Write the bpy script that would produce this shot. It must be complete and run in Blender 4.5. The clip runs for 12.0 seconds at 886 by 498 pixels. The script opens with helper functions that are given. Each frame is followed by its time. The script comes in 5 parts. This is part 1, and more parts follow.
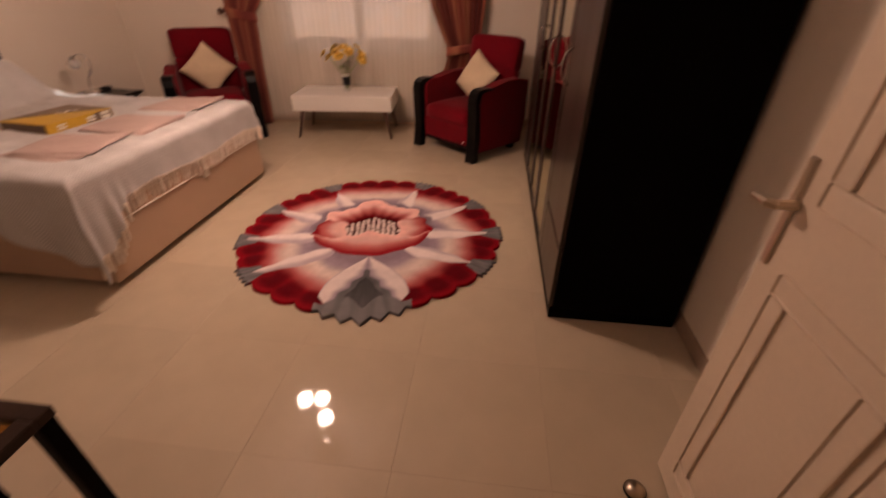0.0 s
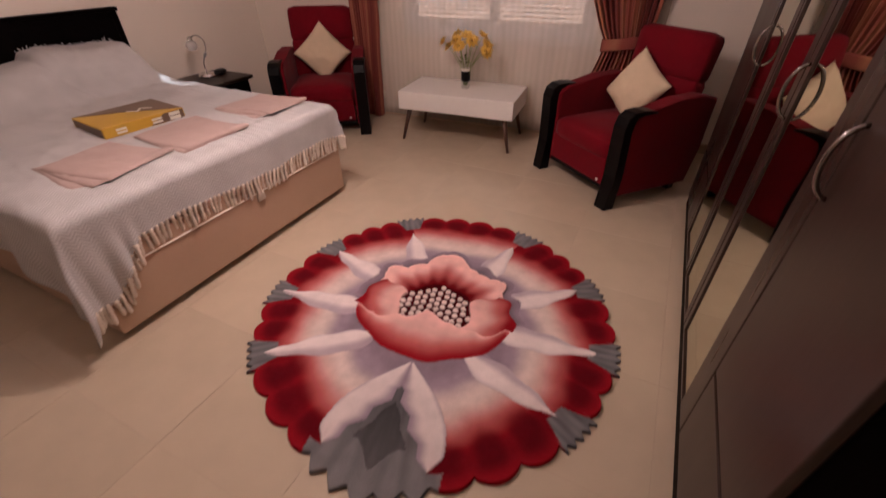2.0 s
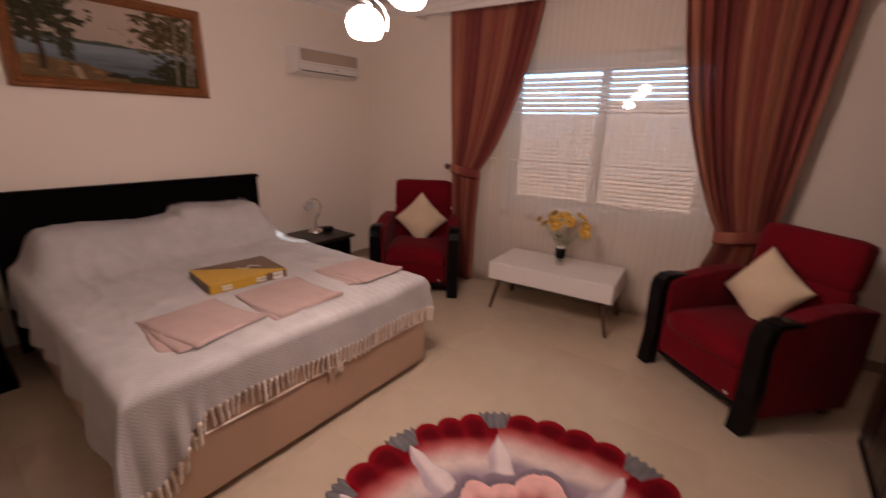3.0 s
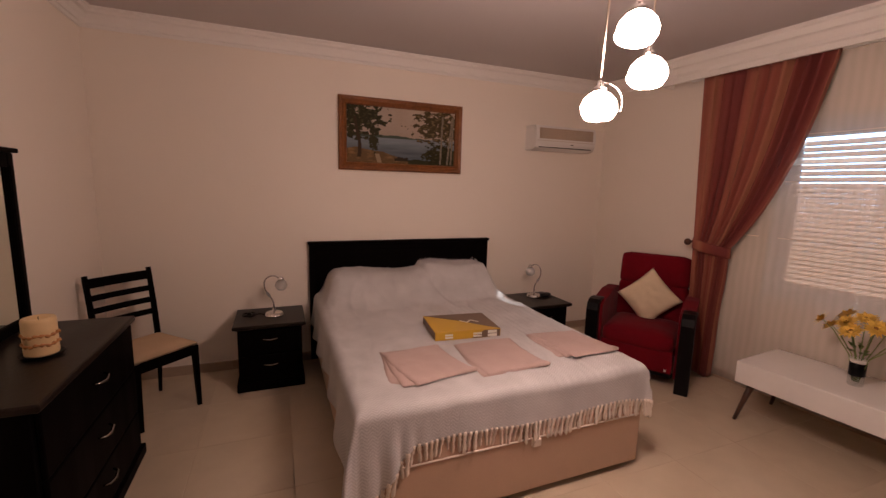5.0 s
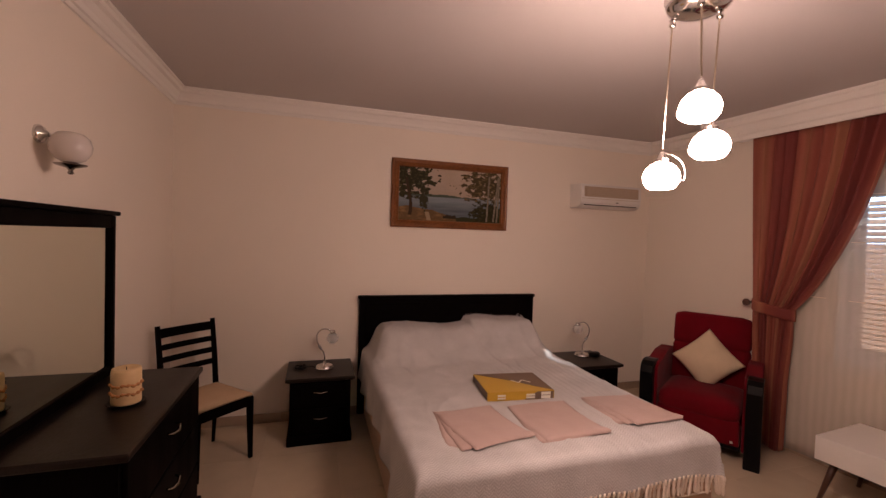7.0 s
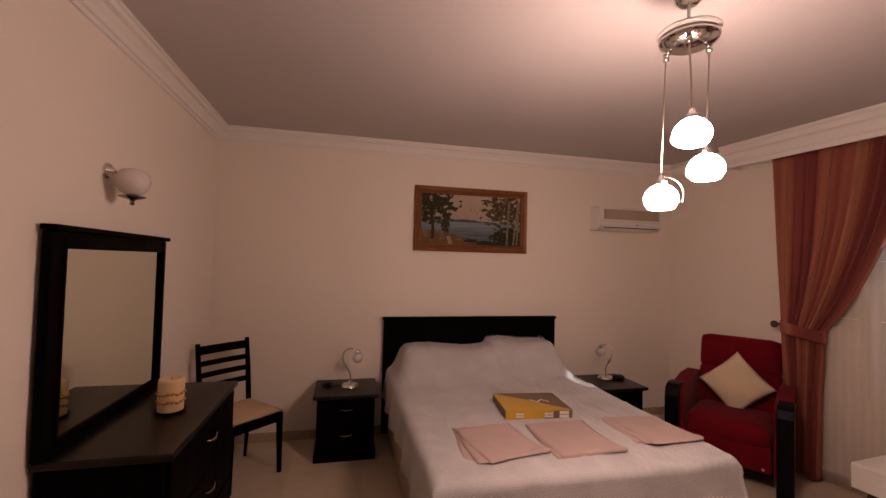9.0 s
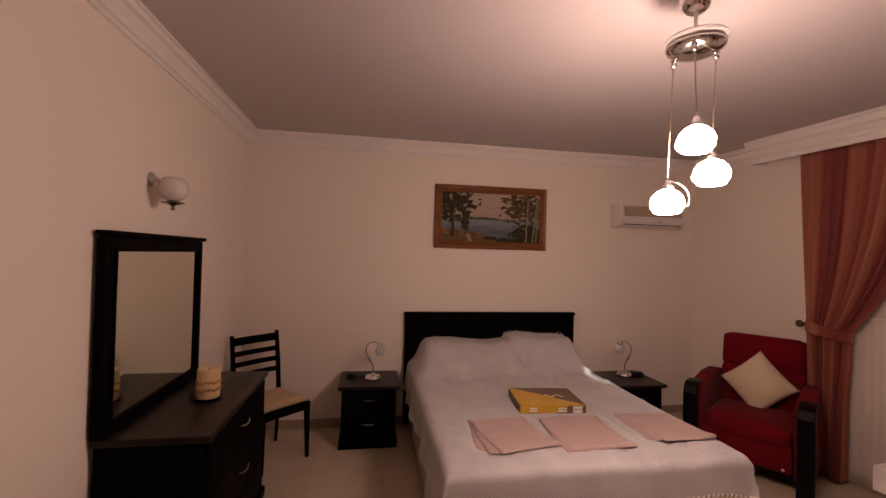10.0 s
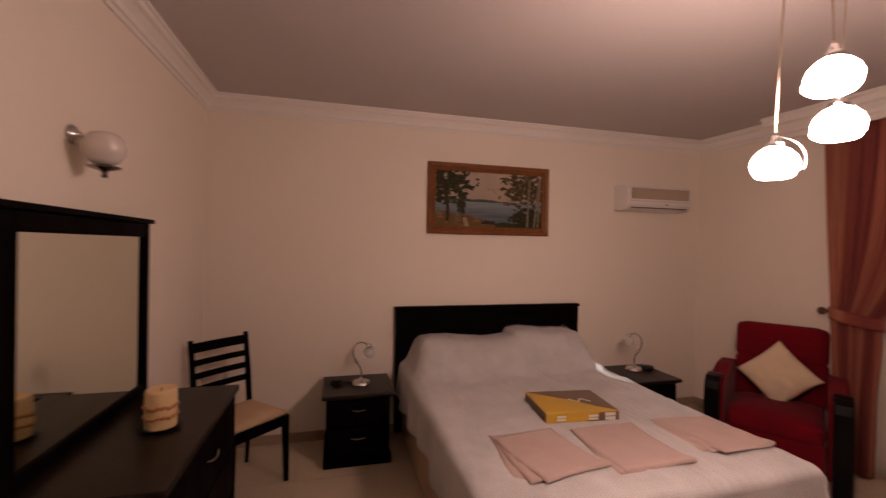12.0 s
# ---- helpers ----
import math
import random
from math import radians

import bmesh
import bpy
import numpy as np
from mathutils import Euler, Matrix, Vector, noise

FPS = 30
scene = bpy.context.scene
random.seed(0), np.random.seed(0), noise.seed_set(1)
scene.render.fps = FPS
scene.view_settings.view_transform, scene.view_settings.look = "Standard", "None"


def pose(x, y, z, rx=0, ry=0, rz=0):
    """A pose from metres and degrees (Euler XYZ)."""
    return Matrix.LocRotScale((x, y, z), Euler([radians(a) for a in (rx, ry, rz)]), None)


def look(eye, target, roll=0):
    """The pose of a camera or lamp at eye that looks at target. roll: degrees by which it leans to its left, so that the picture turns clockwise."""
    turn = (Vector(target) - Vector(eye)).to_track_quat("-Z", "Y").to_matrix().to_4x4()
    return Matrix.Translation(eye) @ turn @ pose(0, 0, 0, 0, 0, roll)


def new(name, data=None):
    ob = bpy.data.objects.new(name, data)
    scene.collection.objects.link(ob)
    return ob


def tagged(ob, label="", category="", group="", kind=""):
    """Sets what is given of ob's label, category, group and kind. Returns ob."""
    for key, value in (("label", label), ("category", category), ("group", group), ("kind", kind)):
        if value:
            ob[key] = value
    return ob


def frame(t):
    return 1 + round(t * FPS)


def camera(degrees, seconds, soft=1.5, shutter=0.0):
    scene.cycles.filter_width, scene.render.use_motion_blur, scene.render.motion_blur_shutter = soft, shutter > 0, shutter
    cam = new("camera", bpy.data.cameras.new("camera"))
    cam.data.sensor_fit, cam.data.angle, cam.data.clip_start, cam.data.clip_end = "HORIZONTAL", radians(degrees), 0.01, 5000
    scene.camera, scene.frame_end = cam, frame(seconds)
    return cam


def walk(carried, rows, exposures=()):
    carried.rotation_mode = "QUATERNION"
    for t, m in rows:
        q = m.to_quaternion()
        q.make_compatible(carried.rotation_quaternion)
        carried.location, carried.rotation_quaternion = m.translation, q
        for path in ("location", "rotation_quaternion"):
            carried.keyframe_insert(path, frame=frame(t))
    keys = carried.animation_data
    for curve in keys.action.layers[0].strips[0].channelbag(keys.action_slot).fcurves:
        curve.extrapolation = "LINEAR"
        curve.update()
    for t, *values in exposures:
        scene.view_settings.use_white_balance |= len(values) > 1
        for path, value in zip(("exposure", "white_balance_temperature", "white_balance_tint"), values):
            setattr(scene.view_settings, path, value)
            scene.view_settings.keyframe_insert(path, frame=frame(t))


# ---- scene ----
cam = camera(93.8, 12.0, soft=1.4, shutter=0.4)
PATH = [
    (0, (3.839, 0.487, 1.311), (3.651, 2.17, 0.246), 0.7),
    (0.5, (3.816, 0.589, 1.331), (3.325, 2.028, 0.032), 1.1),
    (1, (3.69, 0.877, 1.398), (3.092, 2.248, 0.07), 0.2),
    (1.5, (3.745, 1.21, 1.368), (3.081, 2.581, 0.072), -0.7),
    (2, (3.807, 1.478, 1.364), (3.078, 2.925, 0.191), -0.4),
    (2.5, (3.59, 1.572, 1.438), (2.784, 3.177, 0.557), 2.2),
    (3, (3.547, 1.666, 1.468), (2.385, 3.191, 0.901), 1.5),
    (3.5, (3.591, 1.749, 1.469), (2.011, 2.869, 0.969), 1.0),
    (3.7, (3.601, 1.738, 1.479), (1.951, 2.767, 1.01), 1.1),
    (5.3, (3.586, 1.637, 1.51), (1.739, 2.353, 1.239), 1.8),
    (5.5, (3.59, 1.611, 1.529), (1.738, 2.32, 1.271), 2.1),
    (6, (3.592, 1.598, 1.524), (1.714, 2.262, 1.339), 2.1),
    (6.5, (3.568, 1.559, 1.517), (1.67, 2.177, 1.39), 2.0),
    (7, (3.596, 1.534, 1.546), (1.686, 2.124, 1.492), 1.8),
    (9, (3.737, 1.554, 1.524), (1.791, 2.012, 1.59), 1.4),
    (9.5, (3.808, 1.59, 1.535), (1.846, 1.973, 1.592), 1.5),
    (10, (3.844, 1.588, 1.564), (1.873, 1.925, 1.592), 1.5),
    (10.5, (3.812, 1.548, 1.575), (1.834, 1.843, 1.578), 1.3),
    (11, (3.626, 1.372, 1.572), (1.645, 1.645, 1.555), 1.3),
    (11.5, (3.473, 1.377, 1.565), (1.491, 1.638, 1.549), 1.2),
    (12, (3.362, 1.424, 1.519), (1.427, 1.927, 1.51), 1.0),
]
EXPOSURES = [
    (0.0, 0.38, 7050, 12), (0.5, 0.54, 5850, 10), (1.0, 0.86, 5500, 9), (1.5, 0.57, 5500, 8), (2.0, 0.45, 5600, 7), (2.5, 0.31, 5660, 6), (3.0, 0.15, 5720, 6), (3.5, 0.06, 5800, 6),
    (5.5, 0.18, 6250, 11), (7.0, 0.14, 6350, 12), (9.0, 0.00, 6420, 14), (10.5, -0.06, 6440, 15), (12.0, 0.04, 6480, 15),
]
walk(cam, [(t, look(eye, target, roll)) for t, eye, target, roll in PATH], EXPOSURES)

# ---- world, sun, lamps' strength ----
GLOW = 152.0
SUN_TO = Vector((-1.45, -1.80, -1.262))
world = bpy.data.worlds.new("sky")
scene.world = world
world.use_nodes = True
wn = world.node_tree.nodes
sky = wn.new("ShaderNodeTexSky")
sky.sky_type, sky.sun_disc = "NISHITA", False
sky.ozone_density, sky.dust_density, sky.air_density = 3.0, 0.2, 1.2
sky.sun_elevation, sky.sun_rotation = radians(28.6), radians(38.9)
wn["Background"].inputs[1].default_value = 0.15
world.node_tree.links.new(sky.outputs[0], wn["Background"].inputs[0])
sun = new("sun", bpy.data.lights.new("sun", "SUN"))
sun.data.energy, sun.data.angle, sun.data.color = 5.0, radians(0.55), (1.0, 0.97, 0.93)
sun.rotation_euler = SUN_TO.to_track_quat("-Z", "Y").to_euler()


# ---- materials ----
def material(name, colour, rough=0.5, metal=0.0, vary=0.08, grain=40.0, broad=3.0, bump=0.05, stretch=(1, 1, 1), coat=0.0, sheen=0.0, spec=0.5, source=None, emit=None, bump_dist=0.004):
    """A surface with two scales of variation in colour and roughness, and fine relief."""
    m = bpy.data.materials.new(name)
    m.use_nodes = True
    n, l = m.node_tree.nodes, m.node_tree.links
    b = n["Principled BSDF"]
    co = n.new("ShaderNodeTexCoord")
    mp = n.new("ShaderNodeMapping")
    mp.inputs["Scale"].default_value = stretch
    l.new(co.outputs["Object"], mp.inputs[0])
    fine, wide = n.new("ShaderNodeTexNoise"), n.new("ShaderNodeTexNoise")
    fine.inputs["Scale"].default_value, wide.inputs["Scale"].default_value = grain, broad
    fine.inputs["Detail"].default_value, wide.inputs["Detail"].default_value = 4, 3
    for t in (fine, wide):
        l.new(mp.outputs[0], t.inputs["Vector"])
    add = n.new("ShaderNodeMath")
    add.operation = "ADD"
    l.new(fine.outputs[0], add.inputs[0])
    l.new(wide.outputs[0], add.inputs[1])
    rng = n.new("ShaderNodeMapRange")
    rng.inputs[1].default_value, rng.inputs[2].default_value = 0.6, 1.4
    rng.inputs[3].default_value, rng.inputs[4].default_value = 1 - vary, 1 + vary
    l.new(add.outputs[0], rng.inputs[0])
    mul = n.new("ShaderNodeMix")
    mul.data_type, mul.blend_type = "RGBA", "MULTIPLY"
    mul.inputs[0].default_value = 1.0
    if source is None:
        mul.inputs[6].default_value = (*colour, 1)
    else:
        l.new(source(n, l), mul.inputs[6])
    l.new(rng.outputs[0], mul.inputs[7])
    l.new(mul.outputs[2], b.inputs["Base Color"])
    rr = n.new("ShaderNodeMapRange")
    rr.inputs[1].default_value, rr.inputs[2].default_value = 0.3, 0.7
    rr.inputs[3].default_value, rr.inputs[4].default_value = max(0.0, rough * 0.85), min(1.0, rough * 1.15)
    l.new(wide.outputs[0], rr.inputs[0])
    l.new(rr.outputs[0], b.inputs["Roughness"])
    b.inputs["Metallic"].default_value = metal
    b.inputs["Coat Weight"].default_value = coat
    b.inputs["Sheen Weight"].default_value = sheen
    b.inputs["Specular IOR Level"].default_value = spec
    if bump:
        bp = n.new("ShaderNodeBump")
        bp.inputs["Strength"].default_value, bp.inputs["Distance"].default_value = bump, bump_dist
        l.new(fine.outputs[0], bp.inputs["Height"])
        l.new(bp.outputs[0], b.inputs["Normal"])
    if emit:
        b.inputs["Emission Color"].default_value, b.inputs["Emission Strength"].default_value = (*emit[0], 1), emit[1]
    return m


def attribute(name):
    def source(n, l):
        a = n.new("ShaderNodeAttribute")
        a.attribute_name = name
        return a.outputs["Color"]
    return source


def per_piece(dark, light):
    def source(n, l):
        o, r = n.new("ShaderNodeObjectInfo"), n.new("ShaderNodeMix")
        r.data_type = "RGBA"
        r.inputs[6].default_value, r.inputs[7].default_value = (*dark, 1), (*light, 1)
        l.new(o.outputs["Random"], r.inputs[0])
        return r.outputs[2]
    return source


def stripes(colours, repeats):
    def source(n, l):
        uv, sep, mu, fr, ramp = (n.new("ShaderNode" + k) for k in ("UVMap", "SeparateXYZ", "Math", "Math", "ValToRGB"))
        mu.operation, fr.operation = "MULTIPLY", "FRACT"
        mu.inputs[1].default_value = repeats
        l.new(uv.outputs[0], sep.inputs[0])
        l.new(sep.outputs[0], mu.inputs[0])
        l.new(mu.outputs[0], fr.inputs[0])
        l.new(fr.outputs[0], ramp.inputs[0])
        while len(ramp.color_ramp.elements) < len(colours):
            ramp.color_ramp.elements.new(0.5)
        for e, (at, c) in zip(ramp.color_ramp.elements, colours):
            e.position, e.color = at, (*c, 1)
        return ramp.outputs[0]
    return source


def herringbone(colour, period, row):
    """Woven zigzag: slanting threads that turn back from row to row."""
    def source(n, l):
        def calc(kind, a, b):
            m = n.new("ShaderNodeMath")
            m.operation = kind
            for k, v in enumerate((a, b)):
                if isinstance(v, float):
                    m.inputs[k].default_value = v
                else:
                    l.new(v, m.inputs[k])
            return m.outputs[0]
        co, sep = n.new("ShaderNodeTexCoord"), n.new("ShaderNodeSeparateXYZ")
        l.new(co.outputs["Object"], sep.inputs[0])
        slant = calc("ADD", calc("SUBTRACT", sep.outputs[0], sep.outputs[2]), calc("PINGPONG", sep.outputs[1], row))
        thread = calc("SINE", calc("MULTIPLY", slant, 2 * math.pi / period), 0.0)
        mix = n.new("ShaderNodeMix")
        mix.data_type = "RGBA"
        mix.inputs[6].default_value, mix.inputs[7].default_value = (*(0.90 * c for c in colour), 1), (*(1.10 * c for c in colour), 1)
        l.new(calc("MULTIPLY_ADD", thread, 0.5), mix.inputs[0])
        mix.inputs[0].links[0].from_node.inputs[2].default_value = 0.5
        return mix.outputs[2]
    return source


M_WALL = material("wall_paint", (0.82, 0.735, 0.635), 0.75, vary=0.025, grain=180, broad=1.2, bump=0.12)
# ceiling colour darkened to hold down the pendant's bright spot above the globes
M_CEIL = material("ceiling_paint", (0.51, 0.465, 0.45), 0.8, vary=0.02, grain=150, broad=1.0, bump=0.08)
M_TRIM = material("plaster_cornice", (0.80, 0.76, 0.71), 0.6, vary=0.02, grain=90, bump=0.06)
M_GROUT = material("grout", (0.50, 0.40, 0.30), 0.8, grain=120, vary=0.12)
M_TILE = material("polished_tile", (0.6, 0.5, 0.4), 0.045, vary=0.06, grain=7, broad=1.6, bump=0.0, spec=0.5, source=per_piece((0.525, 0.432, 0.318), (0.555, 0.456, 0.336)))
M_DARK = material("dark_wood", (0.003, 0.002, 0.002), 0.5, vary=0.35, grain=70, broad=6, bump=0.05, stretch=(1, 1, 0.12), spec=0.02)
M_TOPW = material("dark_wood_top", (0.012, 0.008, 0.006), 0.34, vary=0.6, grain=140, broad=5, bump=0.5, stretch=(0.4, 1, 1), spec=0.22, bump_dist=0.0015)
M_VENEER = material("brown_veneer", (0.030, 0.017, 0.013), 0.30, spec=0.35, vary=0.25, grain=60, broad=4, bump=0.03, stretch=(1, 1, 0.1))
M_BLACK = material("black_lacquer", (0.003, 0.0025, 0.003), 0.38, vary=0.3, grain=50, bump=0.02, spec=0.15)
M_RED = material("red_velvet", (0.150, 0.0035, 0.010), 0.85, vary=0.25, grain=260, broad=7, bump=0.3, spec=0.08, sheen=0.05, bump_dist=0.002)
M_CREAM = material("cream_fabric", (0.72, 0.58, 0.40), 0.9, vary=0.08, grain=300, broad=8, bump=0.35, spec=0.1, sheen=0.1, bump_dist=0.002)
M_BLANKET = material("grey_woven_cotton", (0.52, 0.503, 0.495), 0.95, vary=0.15, grain=170, broad=7, bump=0.75, spec=0.1, sheen=0.05, bump_dist=0.002, source=herringbone((0.52, 0.503, 0.495), 0.016, 0.022))
M_FRINGE = material("cream_cotton_fringe", (0.76, 0.67, 0.57), 0.95, vary=0.1, grain=300, bump=0.4)
M_BASE = material("beige_bed_fabric", (0.52, 0.36, 0.255), 0.9, vary=0.07, grain=260, broad=5, bump=0.3)
M_TOWEL = material("pink_terry", (0.49, 0.365, 0.325), 0.98, vary=0.08, grain=420, broad=9, bump=0.7, spec=0.1, sheen=0.1, bump_dist=0.003)
M_WHITE = material("white_lacquer", (0.80, 0.77, 0.73), 0.42, vary=0.02, grain=30, bump=0.01)
M_PLASTIC = material("white_plastic", (0.74, 0.71, 0.67), 0.4, vary=0.02, grain=40, bump=0.01)
M_PVC = material("white_pvc", (0.78, 0.78, 0.78), 0.35, vary=0.02, grain=40, bump=0.01)
M_DOOR = material("cream_door_paint", (0.66, 0.54, 0.42), 0.45, vary=0.04, grain=60, bump=0.03)
M_CHROME = material("chrome", (0.72, 0.70, 0.68), 0.12, 1.0, vary=0.04, grain=30, bump=0.0)
M_NICKEL = material("brushed_nickel", (0.55, 0.46, 0.36), 0.32, 1.0, vary=0.08, grain=80, bump=0.03)
M_LEG = material("walnut_leg", (0.07, 0.028, 0.016), 0.4, vary=0.2, grain=60, stretch=(1, 1, 0.15))
M_GOLD = material("gilt_wood", (0.20, 0.070, 0.018), 0.42, 0.1, vary=0.35, grain=55, broad=12, bump=0.5)
M_RUG = material("tufted_wool", (1, 1, 1), 0.98, vary=0.14, grain=330, broad=16, bump=0.8, spec=0.05, sheen=0.0, source=attribute("dye"), bump_dist=0.004)
M_PAINTING = material("oil_paint", (1, 1, 1), 0.6, vary=0.12, grain=120, bump=0.3, spec=0.1, source=attribute("dye"))
M_WAX = material("ivory_wax", (0.68, 0.48, 0.25), 0.45, vary=0.06, grain=40, bump=0.05)
M_WAXBAND = material("brown_wax_band", (0.44, 0.19, 0.06), 0.5, vary=0.3, grain=120, bump=0.3)
M_YELLOW = material("yellow_card", (0.55, 0.33, 0.03), 0.4, vary=0.05, grain=40, bump=0.02)
M_BROWN = material("brown_card", (0.15, 0.095, 0.062), 0.45, vary=0.08, grain=40, bump=0.02)
M_PAPER = material("white_print", (0.72, 0.68, 0.6), 0.5, vary=0.04, grain=40, bump=0.0)
M_PETAL = material("yellow_petal", (0.74, 0.47, 0.07), 0.6, vary=0.2, grain=90, bump=0.1)
M_EYE = material("flower_eye", (0.28, 0.13, 0.02), 0.8, vary=0.2, grain=200, bump=0.3)
M_STEM = material("green_stem", (0.11, 0.16, 0.035), 0.6, vary=0.25, grain=60, bump=0.1)
# chair seat cloth, its shade put into a darker tan base colour
M_SEAT = material("shaded_seat_cloth", (0.52, 0.37, 0.24), 0.9, vary=0.1, grain=280, broad=8, bump=0.3, spec=0.1, bump_dist=0.002)
M_GRAIN = material("grained_brown_wood", (0.030, 0.016, 0.011), 0.5, vary=0.5, grain=120, broad=8, bump=0.15, spec=0.15)
M_TEAL = material("turquoise_glaze", (0.20, 0.44, 0.40), 0.25, vary=0.05, grain=20, bump=0.01)
M_SOIL = material("dark_soil", (0.03, 0.02, 0.015), 0.95, vary=0.4, grain=140, bump=0.8)
M_PINK = material("pale_petal", (0.72, 0.52, 0.52), 0.6, vary=0.1, grain=60)
M_OPAL = material("opal_glass", (0.66, 0.60, 0.55), 0.18, vary=0.02, grain=20, bump=0.0)
M_SMOKE = material("dark_chrome", (0.30, 0.27, 0.25), 0.2, 1.0, vary=0.05, grain=30, bump=0.0)
M_BASEB = material("beige_baseboard", (0.37, 0.275, 0.20), 0.3, vary=0.06, grain=20)
TERRA, DEEP, OCHRE, RUST = (0.34, 0.105, 0.072), (0.205, 0.046, 0.040), (0.40, 0.165, 0.095), (0.27, 0.068, 0.050)
M_DRAPE = material("striped_curtain", (1, 1, 1), 0.65, vary=0.10, grain=220, broad=6, bump=0.2, spec=0.15, sheen=0.05,
                   source=stripes([(0.0, TERRA), (0.16, OCHRE), (0.24, RUST), (0.40, DEEP), (0.58, DEEP), (0.66, TERRA), (0.74, OCHRE), (0.84, RUST), (1.0, TERRA)], 1.7))
M_DRAPE.node_tree.nodes["Principled BSDF"].inputs["Alpha"].default_value = 0.87       # a thin, slightly see-through weave


def simple(name, build):
    m = bpy.data.materials.new(name)
    m.use_nodes = True
    n, l = m.node_tree.nodes, m.node_tree.links
    n.remove(n["Principled BSDF"])
    l.new(build(n, l), n["Material Output"].inputs[0])
    return m


def node(n, kind, **values):
    k = n.new("ShaderNode" + kind)
    for name, v in values.items():
        k.inputs[name].default_value = v
    return k


def mixed(n, l, fac, a, b):
    mix = n.new("ShaderNodeMixShader")
    if isinstance(fac, float):
        mix.inputs[0].default_value = fac
    else:
        l.new(fac, mix.inputs[0])
    l.new(a.outputs[0], mix.inputs[1])
    l.new(b.outputs[0], mix.inputs[2])
    return mix


def build_sheer(n, l):
    co = n.new("ShaderNodeTexCoord")
    wave = n.new("ShaderNodeTexWave")
    wave.inputs["Scale"].default_value, wave.inputs["Distortion"].default_value = 6.0, 1.5
    l.new(co.outputs["Object"], wave.inputs["Vector"])
    rng = n.new("ShaderNodeMapRange")
    rng.inputs[3].default_value, rng.inputs[4].default_value = 0.315, 0.345
    l.new(wave.outputs[0], rng.inputs[0])
    cloth = mixed(n, l, 0.5, node(n, "BsdfDiffuse", Color=(0.78, 0.72, 0.64, 1)), node(n, "BsdfTranslucent", Color=(0.78, 0.74, 0.70, 1)))
    return mixed(n, l, rng.outputs[0], node(n, "BsdfTransparent"), cloth).outputs[0]


M_SHEER = simple("sheer_voile", build_sheer)
M_SHUTTER = simple("cream_shutter", lambda n, l: mixed(n, l, 0.56, node(n, "BsdfDiffuse", Color=(0.74, 0.62, 0.53, 1)), node(n, "BsdfTranslucent", Color=(0.84, 0.62, 0.48, 1))).outputs[0])
M_MIRROR = simple("mirror_glass", lambda n, l: node(n, "BsdfGlossy", Color=(0.80, 0.81, 0.72, 1), Roughness=0.02).outputs[0])
M_GLASS = simple("window_glass", lambda n, l: mixed(n, l, 0.08, node(n, "BsdfTransparent"), node(n, "BsdfGlossy", Roughness=0.02)).outputs[0])
M_CLEAR = simple("clear_glass", lambda n, l: mixed(n, l, 0.22, node(n, "BsdfTransparent", Color=(0.93, 0.95, 0.95, 1)), node(n, "BsdfGlossy", Roughness=0.03)).outputs[0])
M_MILK = simple("frosted_glass", lambda n, l: mixed(n, l, 0.45, node(n, "BsdfTransparent", Color=(0.95, 0.95, 0.95, 1)), mixed(n, l, 0.35, node(n, "BsdfDiffuse", Color=(0.8, 0.8, 0.8, 1)), node(n, "BsdfGlossy", Roughness=0.12))).outputs[0])
M_AMBER = simple("amber_glass", lambda n, l: mixed(n, l, 0.06, node(n, "BsdfTransparent", Color=(0.74, 0.52, 0.23, 1)), node(n, "BsdfGlossy", Roughness=0.03)).outputs[0])
M_LIT = simple("lit_opal_glass", lambda n, l: node(n, "Emission", Color=(1.0, 0.685, 0.565, 1), Strength=GLOW).outputs[0])

M_HAZE = simple("bright_sky", lambda n, l: node(n, "Emission", Color=(0.36, 0.64, 1.0, 1), Strength=7.5).outputs[0])


# ---- building helpers ----
def mesh_of(name, bm, mat, smooth=False):
    bmesh.ops.recalc_face_normals(bm, faces=bm.faces)
    me = bpy.data.meshes.new(name)
    bm.to_mesh(me)
    bm.free()
    me.materials.append(mat)
    if smooth:
        for p in me.polygons:
            p.use_smooth = True
    return me


def part(name, bm, mat, parent=None, label="", smooth=False):
    ob = new(name, mesh_of(name, bm, mat, smooth))
    if parent is not None:
        ob.parent = parent
    if label:
        tagged(ob, label)
    return ob


def thing(name, m, label, category, group=""):
    ob = new(name)
    ob.empty_display_size = 0.1
    ob.matrix_basis = m
    return tagged(ob, label, category, group)


def structure(name, bm, mat, label, m=None):
    ob = part(name, bm, mat)
    if m is not None:
        ob.matrix_basis = m
    return tagged(ob, label, kind="structure")


def box(bm, x0, x1, y0, y1, z0, z1, bevel=0.0, seg=1, m=None):
    """A box between two corners, its edges bevelled, with an optional pose."""
    made = bmesh.ops.create_cube(bm, size=1, matrix=Matrix.Translation(((x0 + x1) / 2, (y0 + y1) / 2, (z0 + z1) / 2)) @ Matrix.Diagonal((x1 - x0, y1 - y0, z1 - z0, 1)))
    verts = made["verts"]
    if bevel:
        edges = list({e for v in verts for e in v.link_edges})
        out = bmesh.ops.bevel(bm, geom=edges, offset=bevel, segments=seg, affect="EDGES", profile=0.5)
        verts = list({v for f in out["faces"] for v in f.verts} | {v for v in verts if v.is_valid})
    if m is not None:
        bmesh.ops.transform(bm, matrix=m, verts=verts)
    return bm


def boxed(*a, **k):
    return box(bmesh.new(), *a, **k)


